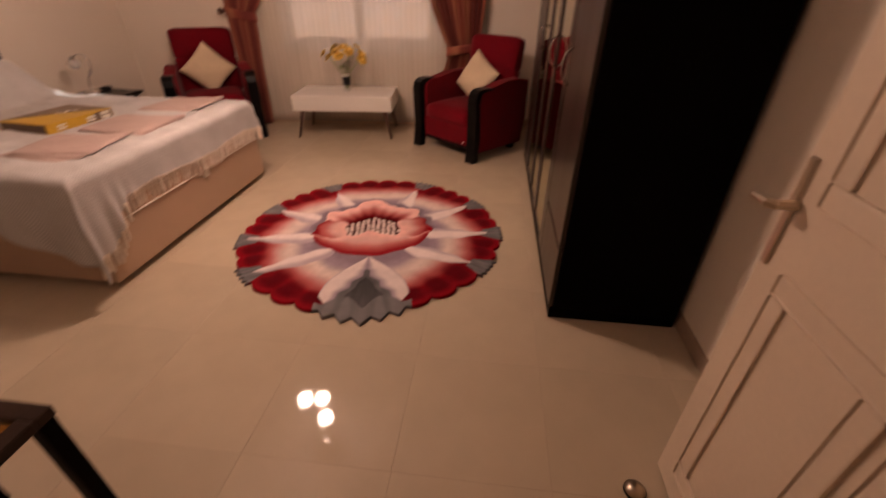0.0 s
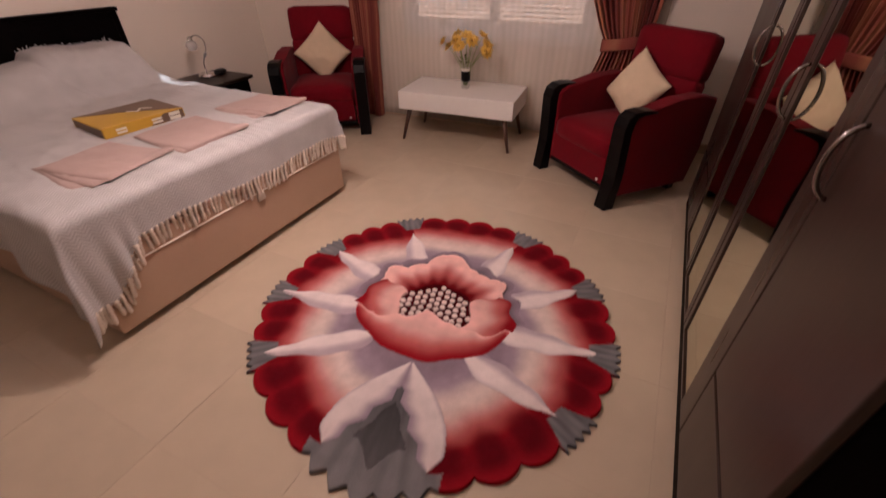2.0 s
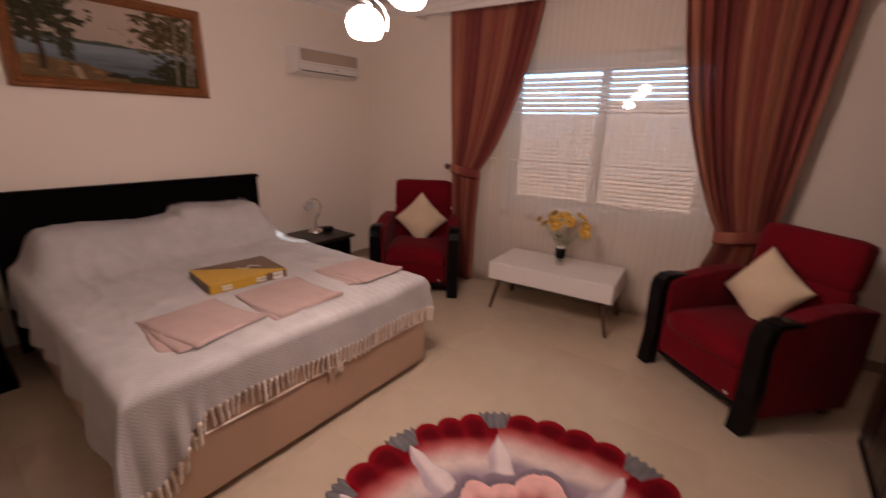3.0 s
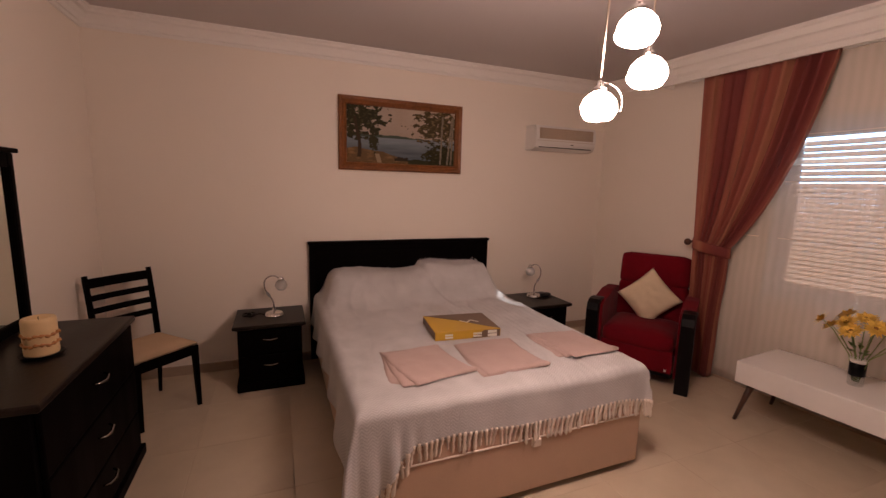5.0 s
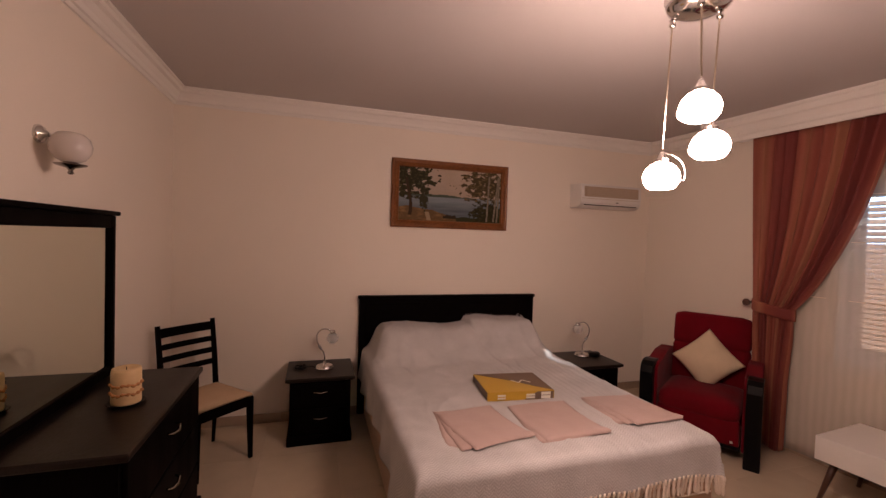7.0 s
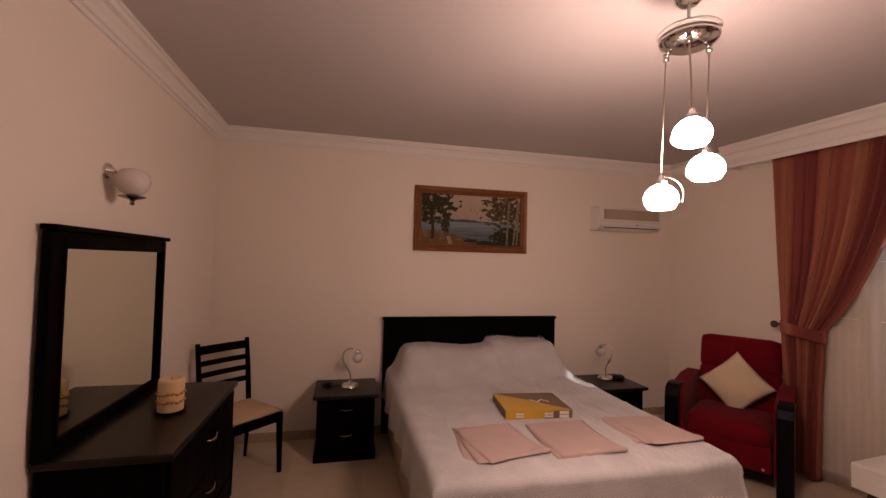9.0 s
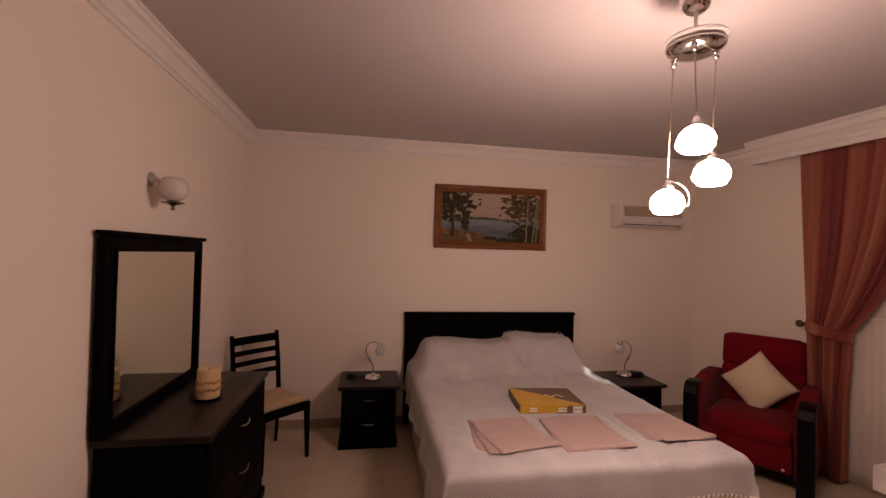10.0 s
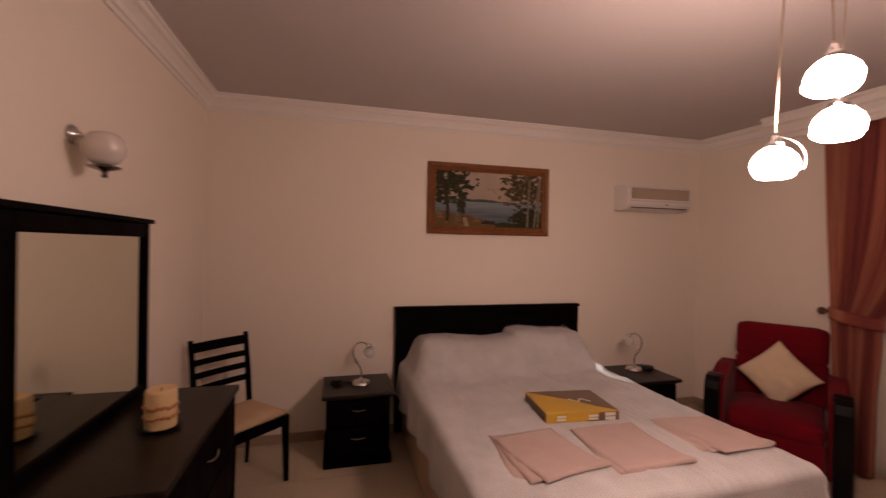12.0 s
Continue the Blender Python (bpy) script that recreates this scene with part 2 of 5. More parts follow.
def revolve(profile, seg=24, at=(0, 0, 0), m=None, bm=None):
    """A turned form from (radius, height) pairs."""
    bm = bm or bmesh.new()
    rings, verts = [], []
    for r, z in profile:
        ring = [bm.verts.new((at[0] + max(r, 1e-4) * math.cos(2 * math.pi * k / seg), at[1] + max(r, 1e-4) * math.sin(2 * math.pi * k / seg), at[2] + z)) for k in range(seg)]
        rings.append(ring)
        verts += ring
    for a, b in zip(rings, rings[1:]):
        for k in range(seg):
            bm.faces.new((a[k], a[(k + 1) % seg], b[(k + 1) % seg], b[k]))
    bm.faces.new(rings[0][::-1])
    bm.faces.new(rings[-1])
    if m is not None:
        bmesh.ops.transform(bm, matrix=m, verts=verts)
    return bm


def tube(points, radii, seg=8, bm=None):
    """A round bar along points; radii is one number or one a point."""
    bm = bm or bmesh.new()
    pts = [Vector(p) for p in points]
    radii = [radii] * len(pts) if isinstance(radii, (int, float)) else radii
    rings = []
    for i, p in enumerate(pts):
        way = (pts[min(i + 1, len(pts) - 1)] - pts[max(i - 1, 0)]).normalized()
        side = way.cross(Vector((0.31, 0.17, 0.93))).normalized()
        up = side.cross(way)
        rings.append([bm.verts.new(p + radii[i] * (math.cos(a) * side + math.sin(a) * up)) for a in (2 * math.pi * k / seg for k in range(seg))])
    for a, b in zip(rings, rings[1:]):
        for k in range(seg):
            bm.faces.new((a[k], a[(k + 1) % seg], b[(k + 1) % seg], b[k]))
    bm.faces.new(rings[0][::-1])
    bm.faces.new(rings[-1])
    return bm


def arc(centre, radius, a0, a1, steps, u, v):
    c, u, v = Vector(centre), Vector(u), Vector(v)
    return [c + radius * (math.cos(radians(a)) * u + math.sin(radians(a)) * v) for a in np.linspace(a0, a1, steps)]


def sheet(nu, nv, place, bm=None, close=False):
    """A grid of nu x nv points from place(u, v), u and v from 0 to 1, with u, v kept as its UV map."""
    bm = bm or bmesh.new()
    uv = bm.loops.layers.uv.verify()
    g = [[bm.verts.new(place(i / (nu - 1), j / (nv - 1))) for j in range(nv)] for i in range(nu)]
    for i in range(nu - 1):
        for j in range(nv - 1):
            f = bm.faces.new((g[i][j], g[i + 1][j], g[i + 1][j + 1], g[i][j + 1]))
            for loop, (a, b) in zip(f.loops, ((i, j), (i + 1, j), (i + 1, j + 1), (i, j + 1))):
                loop[uv].uv = (a / (nu - 1), b / (nv - 1))
    return bm


def extrude_profile(points, along, m=None, bm=None):
    """A prism: a closed outline of (y, z) pairs carried along x from 0 to along."""
    bm = bm or bmesh.new()
    a = [bm.verts.new((0, y, z)) for y, z in points]
    b = [bm.verts.new((along, y, z)) for y, z in points]
    for k in range(len(points)):
        j = (k + 1) % len(points)
        bm.faces.new((a[k], a[j], b[j], b[k]))
    bm.faces.new(a[::-1])
    bm.faces.new(b)
    if m is not None:
        bmesh.ops.transform(bm, matrix=m, verts=a + b)
    return bm


def smoothstep(a, b, x):
    t = min(1.0, max(0.0, (x - a) / (b - a)))
    return t * t * (3 - 2 * t)


# ---- the room ----
EAST, SOUTH, CEIL, SLANT = 4.76, 0.50, 2.60, 4.86
NW_Y = 4.92
NORTH = pose(0, NW_Y, 0, 0, 0, SLANT)      # x runs along the window wall, y points out of the room

structure("floor", boxed(-0.2, EAST + 0.2, -1.4, 5.7, -0.15, -0.0016), M_GROUT, "beige polished tile floor with thin joints")
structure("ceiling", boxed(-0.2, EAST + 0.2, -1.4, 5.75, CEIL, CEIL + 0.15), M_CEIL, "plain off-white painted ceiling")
structure("wall_west", boxed(-0.2, 0, SOUTH - 0.2, 5.4, -0.006, CEIL), M_WALL, "smooth cream painted bedroom wall")
structure("wall_east", boxed(EAST, EAST + 0.2, -1.4, 5.7, -0.006, CEIL), M_WALL, "smooth cream painted bedroom wall")
DOOR_L, DOOR_R, DOOR_H = 3.50, 4.46, 2.08
bm = boxed(0, DOOR_L, SOUTH - 0.2, SOUTH, -0.006, CEIL)
box(bm, DOOR_R, EAST, SOUTH - 0.2, SOUTH, -0.006, CEIL)
box(bm, DOOR_L, DOOR_R, SOUTH - 0.2, SOUTH, DOOR_H, CEIL)
structure("wall_south", bm, M_WALL, "cream painted wall with the doorway")
bm = boxed(2.6, 2.8, -1.4, SOUTH - 0.2, -0.006, CEIL)
box(bm, 2.8, EAST, -1.4, -1.2, -0.006, CEIL)
structure("wall_hall", bm, M_WALL, "cream painted wall of the hall")
WX0, WX1, WZ0, WZ1 = 1.60, 3.28, 0.74, 2.04
bm = boxed(-0.3, WX0, 0, 0.25, -0.006, CEIL)
box(bm, WX1, 5.2, 0, 0.25, -0.006, CEIL)
box(bm, WX0, WX1, 0, 0.25, -0.006, WZ0)
box(bm, WX0, WX1, 0, 0.25, WZ1, CEIL)
structure("wall_north", bm, M_WALL, "cream painted wall round the window", NORTH)

# plaster cornice, profile (into the room, height)
CORNICE = [(0, 0), (0, -0.115), (0.012, -0.115), (0.018, -0.098), (0.03, -0.094), (0.036, -0.07), (0.056, -0.04), (0.078, -0.034), (0.084, -0.016), (0.098, -0.012), (0.098, 0)]


def cornice(name, m, length):
    structure(name, extrude_profile([(y, z - 0.001) for y, z in CORNICE], length), M_TRIM, "white moulded plaster ceiling cornice", m)


cornice("trim_south", pose(0, SOUTH, CEIL), EAST)
cornice("trim_west", pose(0, 5.0, CEIL, 0, 0, -90), 4.5)
cornice("trim_east", pose(EAST, SOUTH, CEIL, 0, 0, 90), 4.85)
cornice("trim_north", NORTH @ pose(0.72, 0, CEIL, 0, 0, 180), 0.72)

# baseboards
BB = [(0, 0), (0, 0.075), (0.008, 0.075), (0.011, 0.07), (0.011, 0)]
for name, m, length in (("baseboard_west", pose(0, NW_Y + 0.005, 0, 0, 0, -90), NW_Y - SOUTH), ("baseboard_south", pose(0, SOUTH, 0), DOOR_L - 0.08),
                        ("baseboard_east", pose(EAST, SOUTH, 0, 0, 0, 90), 4.8), ("baseboard_north", NORTH @ pose(4.77, 0, 0, 0, 0, 180), 4.77)):
    structure(name, extrude_profile(BB, length), M_BASEB, "low beige tiled baseboard", m)

# curtain pelmet: a moulded plaster box before the window wall
PEL = [(0.0, 0), (0.0, -0.012), (-0.155, -0.012), (-0.155, -0.185), (-0.175, -0.185), (-0.178, -0.15), (-0.19, -0.14), (-0.19, -0.115), (-0.215, -0.08), (-0.235, -0.07), (-0.24, -0.03), (-0.255, -0.02), (-0.255, 0)]
pelmet = extrude_profile([(y, z - 0.001) for y, z in PEL], 4.0)
box(pelmet, 0.0, 0.018, -0.1549, 0, -0.1849, -0.0125)
structure("trim_pelmet", pelmet, M_TRIM, "white moulded plaster pelmet above the curtains", NORTH @ pose(0.74, 0, CEIL))


# ---- window ----
def window():
    w = thing("window_1", NORTH, "white framed sliding window behind a sheer curtain", "window")
    tagged(w, kind="structure")
    f = 0.06
    bm = boxed(WX0, WX1, 0.09, 0.16, WZ0, WZ0 + f, 0.004)
    box(bm, WX0, WX1, 0.09, 0.16, WZ1 - f, WZ1, 0.004)
    box(bm, WX0, WX0 + f, 0.09, 0.16, WZ0 + f, WZ1 - f, 0.004)
    box(bm, WX1 - f, WX1, 0.09, 0.16, WZ0 + f, WZ1 - f, 0.004)
    part("window_frame", bm, M_PVC, w)
    for x0, x1, y in ((WX0 + f, 2.46, 0.128), (2.39, WX1 - f, 0.098)):
        z0, z1, e = WZ0 + f, WZ1 - f, 0.062
        bm = boxed(x0, x1, y, y + 0.028, z0, z0 + e, 0.004)
        box(bm, x0, x1, y, y + 0.028, z1 - e, z1, 0.004)
        box(bm, x0, x0 + e, y, y + 0.028, z0 + e, z1 - e, 0.004)
        box(bm, x1 - e, x1, y, y + 0.028, z0 + e, z1 - e, 0.004)
        s = part("sash", bm, M_PVC, w)
        p = part("pane", boxed(x0 + e, x1 - e, y + 0.011, y + 0.017, z0 + e, z1 - e), M_GLASS, s)
        p.visible_shadow = False
    part("window_sill", boxed(WX0 - 0.03, WX1 + 0.03, -0.025, 0.09, WZ0 - 0.025, WZ0 - 0.001, 0.006), M_WHITE, w)
    # two roller shutters: curved slats, the upper ones a finger apart
    prof = [(0.0, 0.0), (0.004, 0.009), (0.0055, 0.0175), (0.004, 0.026), (0.0, 0.035), (0.003, 0.035), (0.007, 0.026), (0.0085, 0.0175), (0.007, 0.009), (0.003, 0.0)]
    for x0, x1, top, split in ((WX0 + 0.01, 2.425, 1.985, 1.54), (2.435, WX1 - 0.01, 1.985, 1.64)):
        slat = extrude_profile(prof, x1 - x0)
        body = len(slat.faces)
        box(slat, 0, x1 - x0, -0.0022, 0.0028, 0.0002, 0.0075)
        me = mesh_of("slat", slat, M_SHUTTER)
        me.materials.append(M_DOOR)
        for k, face in enumerate(me.polygons):
            face.material_index = int(k >= body)
        z = WZ0 + 0.01
        while z < top:
            if x0 > 2 or not 1.87 < z < 1.92:      # added gap: one slat of the narrow shutter omitted for the bed's sun strip
                s = new("slat", me)
                s.parent = w
                s.matrix_basis = pose(x0, 0.19, z)
            z += 0.0354 if z < split else 0.0425


window()
# the bright hazy sky low over the horizon
bm = sheet(40, 4, lambda u, v: (2.4 + 70 * math.cos(math.pi * u), 4 + 70 * math.sin(math.pi * u), -10 + 26 * v))
structure("backdrop", bm, M_HAZE, "pale blue sky far outside the window")


def drape(m, top, tie, tie_z, foot, seed, top_z, label, hook):
    """A long curtain, gathered by a tie; top, tie and foot are its two edges there."""
    c = thing("curtain", m, label, "curtain", "striped curtains at the window")
    rnd = random.Random(seed)
    ph = [rnd.uniform(0, 6.28) for _ in range(6)]

    def place(u, v):
        z = top_z * (1 - v) + 0.012 * v
        if z > tie_z:
            t = (z - tie_z) / (top_z - tie_z)
            e = t ** 0.8
            x0, x1 = (tie[i] + (top[i] - tie[i]) * e for i in (0, 1))
            sag = 0.05 * math.sin(math.pi * t)
            if hook > 0:
                x0 -= sag
            else:
                x1 += sag
        else:
            t = 1 - z / tie_z
            e = smoothstep(0, 0.55, t)
            x0, x1 = (tie[i] + (foot[i] - tie[i]) * e for i in (0, 1))
        width = x1 - x0
        pinch = math.exp(-((z - tie_z) / 0.16) ** 2)
        amp = (0.034 - 0.012 * pinch) * (0.75 + 0.35 * math.sin(7 * u + ph[0]))
        fold = math.sin(2 * math.pi * 11 * u + ph[1] + 0.5 * math.sin(2.2 * z + ph[2])) + 0.35 * math.sin(2 * math.pi * 23 * u + ph[3])
        x = x0 + width * (u + 0.012 * math.sin(2 * math.pi * 11 * u + ph[4]))
        return (x, -0.10 + amp * fold * (0.85 if z > tie_z else 1.0) - 0.012 * pinch, z)

    cloth = part("cloth", sheet(210, 60, place), M_DRAPE, c, smooth=True)
    sol = cloth.modifiers.new("thickness", "SOLIDIFY")
    sol.thickness = 0.003

    def band(u, v):
        a = 2 * math.pi * u
        mid, half = (tie[0] + tie[1]) / 2, (tie[1] - tie[0]) / 2 + 0.022
        return (mid + half * math.cos(a), -0.108 + 0.062 * math.sin(a), tie_z - 0.05 + 0.085 * v + hook * 0.16 * (mid - (mid + half * math.cos(a))) * -1)

    b = part("tieback", sheet(40, 5, band), M_DRAPE, c, smooth=True)
    b.modifiers.new("thickness", "SOLIDIFY").thickness = 0.006
    hx = tie[0] - 0.065 if hook < 0 else tie[1] + 0.065
    hz = tie_z + 0.02
    k = tube([(hx, -0.002, hz), (hx, -0.01, hz), (hx, -0.012, hz), (hx, -0.10, hz), (hx, -0.105, hz), (hx, -0.118, hz), (hx, -0.124, hz)], [0.026, 0.026, 0.010, 0.010, 0.028, 0.028, 0.012], 14)
    part("hook", k, M_LEG, c, "turned wooden holdback")
    return c


drape(NORTH, (1.12, 1.95), (1.17, 1.43), 1.08, (1.19, 1.40), 3, 2.43, "terracotta striped curtain tied back beside the window", -1)
drape(NORTH, (2.90, 3.80), (3.36, 3.66), 0.80, (3.26, 3.66), 8, 2.43, "terracotta striped curtain tied back behind the armchair", 1)


def sheer():
    def place(u, v):
        x, z = 1.20 + 2.55 * u, 2.43 - 2.40 * v
        return (x, -0.045 + 0.0010 * math.sin(2 * math.pi * 26 * u + 0.8 * math.sin(5 * u)) + 0.007 * math.sin(2 * math.pi * 7 * u + 2 * v + math.sin(9 * u)), z)
    c = thing("sheer_curtain", NORTH, "sheer white voile curtain hanging before the window", "curtain")
    part("cloth", sheet(330, 10, place), M_SHEER, c, smooth=True)
    part("rail", boxed(0.95, 4.0, -0.06, -0.03, 2.43, 2.45, 0.003), M_WHITE, c)
    for z in (1.20, 1.60, 1.92):
        part("seam", sheet(330, 2, lambda u, v: (1.20 + 2.55 * u, place(u, 0)[1] - 0.003, z + 0.004 * v)), M_GROUT, c)


sheer()


# ---- door ----
def panel_door():
    d = thing("door_1", pose(4.455, SOUTH + 0.01, 0), "cream painted panelled door standing wide open", "door")
    tagged(d, kind="structure")
    W, H, T = 0.83, 2.03, 0.04
    bm = boxed(0, T, 0, W, 0.008, H, 0.003)
    leaf = part("leaf", bm, M_DOOR, d)
    for y0, y1, z0, z1 in ((0.11, 0.375, 0.13, 0.80), (0.455, 0.72, 0.13, 0.80), (0.11, 0.375, 1.0, 1.90), (0.455, 0.72, 1.0, 1.90)):
        p = bmesh.new()
        for s, h in ((0.0, 0.004),):
            a = [(y0 + s, z0 + s), (y1 - s, z0 + s), (y1 - s, z1 - s), (y0 + s, z1 - s)]
            w = 0.052
            for (ya, za), (yb, zb) in zip(a, a[1:] + a[:1]):
                e = w / 2 if abs(za - zb) < 1e-6 else -w / 2 - 0.0005
                box(p, -h, 0.001, min(ya, yb) - w / 2, max(ya, yb) + w / 2, min(za, zb) - e, max(za, zb) + e, 0.0085, 3)
        part("moulding", p, M_DOOR, leaf)
    h = part("handle_plate", boxed(-0.008, 0, 0.796, 0.818, 0.81, 1.05, 0.004), M_NICKEL, d)
    lever = tube([(-0.006, 0.792, 0.955), (-0.045, 0.792, 0.955), (-0.056, 0.80, 0.955), (-0.058, 0.845, 0.953)], [0.011, 0.010, 0.010, 0.008])
    part("lever", lever, M_NICKEL, h)
    frame_bm = boxed(DOOR_L - 0.001, DOOR_L + 0.03, SOUTH - 0.21, SOUTH + 0.012, 0, DOOR_H, 0.004)
    box(frame_bm, DOOR_L - 0.06, DOOR_L, SOUTH, SOUTH + 0.014, 0, DOOR_H + 0.06, 0.004)
    box(frame_bm, DOOR_R - 0.01, DOOR_R + 0.06, SOUTH, SOUTH + 0.009, 0, DOOR_H + 0.06, 0.003)
    box(frame_bm, DOOR_L, DOOR_R - 0.01, SOUTH, SOUTH + 0.014, DOOR_H, DOOR_H + 0.06, 0.004)
    structure("door_frame", frame_bm, M_DOOR, "cream painted wooden door frame")


panel_door()
st = thing("door_stop", pose(4.36, 1.24, 0), "round metal door stop on the tiled floor", "door stop")
part("dome", revolve([(0.031, 0), (0.032, 0.006), (0.028, 0.016), (0.016, 0.024), (0.0, 0.026)], 20), M_NICKEL, st, smooth=True)
part("rubber_ring", revolve([(0.034, 0), (0.034, 0.008), (0.032, 0.010), (0.031, 0)], 20), M_BLACK, st, smooth=True)


# ---- bed ----
BX0, BX1, BY0, BY1, BTOP = 0.07, 2.04, 1.96, 3.48, 0.585


def bed():
    b = thing("bed", pose(0, 0, 0), "double bed with dark wooden headboard and beige base", "bed")
    head = boxed(0.012, 0.055, 1.905, 3.555, 0.02, 1.005, 0.004)
    box(head, 0.008, 0.066, 1.895, 3.565, 1.006, 1.032, 0.006, 2)
    box(head, 0.056, 0.062, 1.95, 3.51, 0.5, 0.96, 0.003)
    part("headboard", head, M_DARK, b)
    part("bed_base", boxed(BX0, BX1, BY0, BY1, 0.035, 0.40, 0.010, 2), M_BASE, b, smooth=False)
    part("mattress", boxed(BX0 + 0.005, BX1 - 0.012, BY0 + 0.01, BY1 - 0.01, 0.401, 0.56, 0.05, 4), M_FRINGE, b, "cream quilted mattress", smooth=True)
    for x in (0.2, 1.9):
        for y in (BY0 + 0.12, BY1 - 0.12):
            part("foot", revolve([(0.028, 0), (0.03, 0.005), (0.03, 0.04)], 14, (x, y, 0)), M_BLACK, b)
    part("piping", tube([(BX0 + 0.03, BY0 - 0.002, 0.315), (BX1 - 0.02, BY0 - 0.002, 0.315), (BX1 + 0.002, BY0 + 0.02, 0.315), (BX1 + 0.002, BY1 - 0.02, 0.315)], 0.0045, 6), M_FRINGE, b)
    part("handle_tab", boxed(BX1 - 0.004, BX1 + 0.012, 2.78, 2.83, 0.27, 0.31, 0.003), M_FRINGE, b)


bed()


def pillow_rise(x, y):
    """How far the pillows lift the blanket."""
    def one(yc, half, h, x1):
        return h * (1 - smoothstep(0.26, x1, x)) * (1 - smoothstep(half * 0.70, half * 1.08, abs(y - yc)))
    return max(one(2.46, 0.50, 0.205, 0.70), one(3.12, 0.38, 0.245, 0.62)) + 0.012 * math.sin(9 * y + 4 * x) * (1 - smoothstep(0.4, 0.8, x))


def blanket():
    c = thing("bedspread", pose(0, 0, 0), "grey woven cotton bedspread with cream knotted fringe", "bedspread")
    x_end, y_s, y_n, r = BX1 + 0.004, BY0 - 0.022, BY1 + 0.012, 0.038

    def south_drop(s):
        return 0.27 + 0.14 * smoothstep(0.62, 1.0, s) + 0.018 * math.sin(9 * s) + 0.010 * math.sin(23 * s)

    def foot_drop(y):
        return 0.205 + 0.19 * (1 - smoothstep(0.0, 0.13, (y - BY0) / (BY1 - BY0))) + 0.010 * math.sin(7 * y + 1) + 0.02 * smoothstep(0.85, 1.0, (y - BY0) / (BY1 - BY0))

    def fall(over):
        """Out and down for a length of cloth past the edge."""
        if over <= 0:
            return 0.0, 0.0
        q = r * math.pi / 2
        if over < q:
            a = over / r
            return r * math.sin(a), r * (1 - math.cos(a))
        return r, r + over - q

    def place(u, v):
        # u: head to foot; v: south to north
        length = (x_end - 0.07) - r
        sd, nd = south_drop(min(1.0, u * (length + 0.25) / length)), 0.16
        wide = (y_n - y_s) - 2 * r
        a = -sd + v * (wide + sd + nd)
        s = u * (length + foot_drop(y_s + min(max(a, 0), wide)))
        ox = s - length
        oy = -a if a < 0 else (a - wide if a > wide else 0.0)
        sign = -1 if a < 0 else 1
        dx, zx = fall(ox)
        dy, zy = fall(oy)
        x = 0.07 + min(s, length) + dx
        y = y_s + r + min(max(a, 0), wide) + sign * dy
        drop = (zx ** 3 + zy ** 3) ** (1 / 3)
        if zx > 0.02 and zy > 0.02:
            # the loose corner swings out a little
            k = min(zx, zy)
            x += 0.10 * k
            y += sign * 0.16 * k
        z = BTOP - drop
        if a < 0:
            y -= 0.09 * max(0.0, zy - 0.03)      # the long side hangs clear of the base
        hang = smoothstep(0.04, 0.3, drop)
        corner = 1 - smoothstep(0.02, 0.38, y - y_s)
        x += hang * (0.007 + 0.013 * corner) * (1 + math.sin((23 + 14 * corner) * y + 2.0)) * (1 if zx > 0.05 else 0)
        y += sign * hang * 0.018 * math.sin(19 * x + 1.0) * (1 if zy > 0.05 else 0)
        inside = smoothstep(0.0, 0.12, min(y - y_s, y_n - y))
        z += pillow_rise(x, y) * (0.25 + 0.75 * inside) * (1 if drop < 0.05 else 0.4)
        ridge = 1 - abs(noise.noise((x * 2.6 + 0.8 * y, y * 5.5, 5.0)))
        z += 0.007 * noise.noise((x * 4, y * 4, 0.3)) + 0.0035 * noise.noise((x * 14, y * 11, 3.0)) + 0.010 * ridge ** 6 * (0.4 + 0.6 * (1 - smoothstep(0.5, 1.3, x)))
        z += 0.0022 * math.sin(140 * y + 3 * noise.noise((x * 2.2, y * 3, 9.0))) * smoothstep(2.6, 3.0, y) * smoothstep(0.7, 0.9, x) * (1 - hang)
        z += 0.006 * (1 - abs(noise.noise((x * 1.7 - 0.6 * y, y * 3.4 + x, 12.0)))) ** 8 * (1 - hang)
        return (x, y, max(z, 0.03))

    cloth = part("cloth", sheet(170, 170, place), M_BLANKET, c, smooth=True)
    cloth.modifiers.new("thickness", "SOLIDIFY").thickness = 0.006
    # knotted tassels along the foot
    bm = revolve([(0.0105, 0.004), (0.0115, -0.008), (0.008, -0.014), (0.0105, -0.02), (0.0065, -0.027), (0.0095, -0.042), (0.0085, -0.058), (0.003, -0.064)], 7)
    tassel = mesh_of("tassel", bm, M_FRINGE, True)
    rnd = random.Random(5)
    for k in range(66):
        v = (k + 0.5) / 66 * 0.86 + 0.135
        p, q = Vector(place(1.0, v)), Vector(place(0.97, v))
        t = new("tassel", tassel)
        t.parent = c
        lean = (p - q).normalized()
        t.matrix_basis = pose(p.x - 0.002, p.y, p.z + 0.006, rnd.uniform(-9, 9), rnd.uniform(-5, 7), rnd.uniform(0, 90)) @ Matrix.Diagonal((1.04, 1.04, rnd.uniform(1.35, 1.6), 1))
    # the fringed edge turned up over the pillow
    for k in range(30):
        y = 2.83 + 0.60 * k / 29
        z = BTOP + pillow_rise(0.12, y) + 0.004
        part("fringe_end", tube([(0.13, y, z), (0.115, y + rnd.uniform(-0.006, 0.006), z + 0.012), (0.10, y + rnd.uniform(-0.012, 0.012), z + rnd.uniform(0.015, 0.032))], [0.004, 0.004, 0.002], 5), M_BLANKET, c)


blanket()


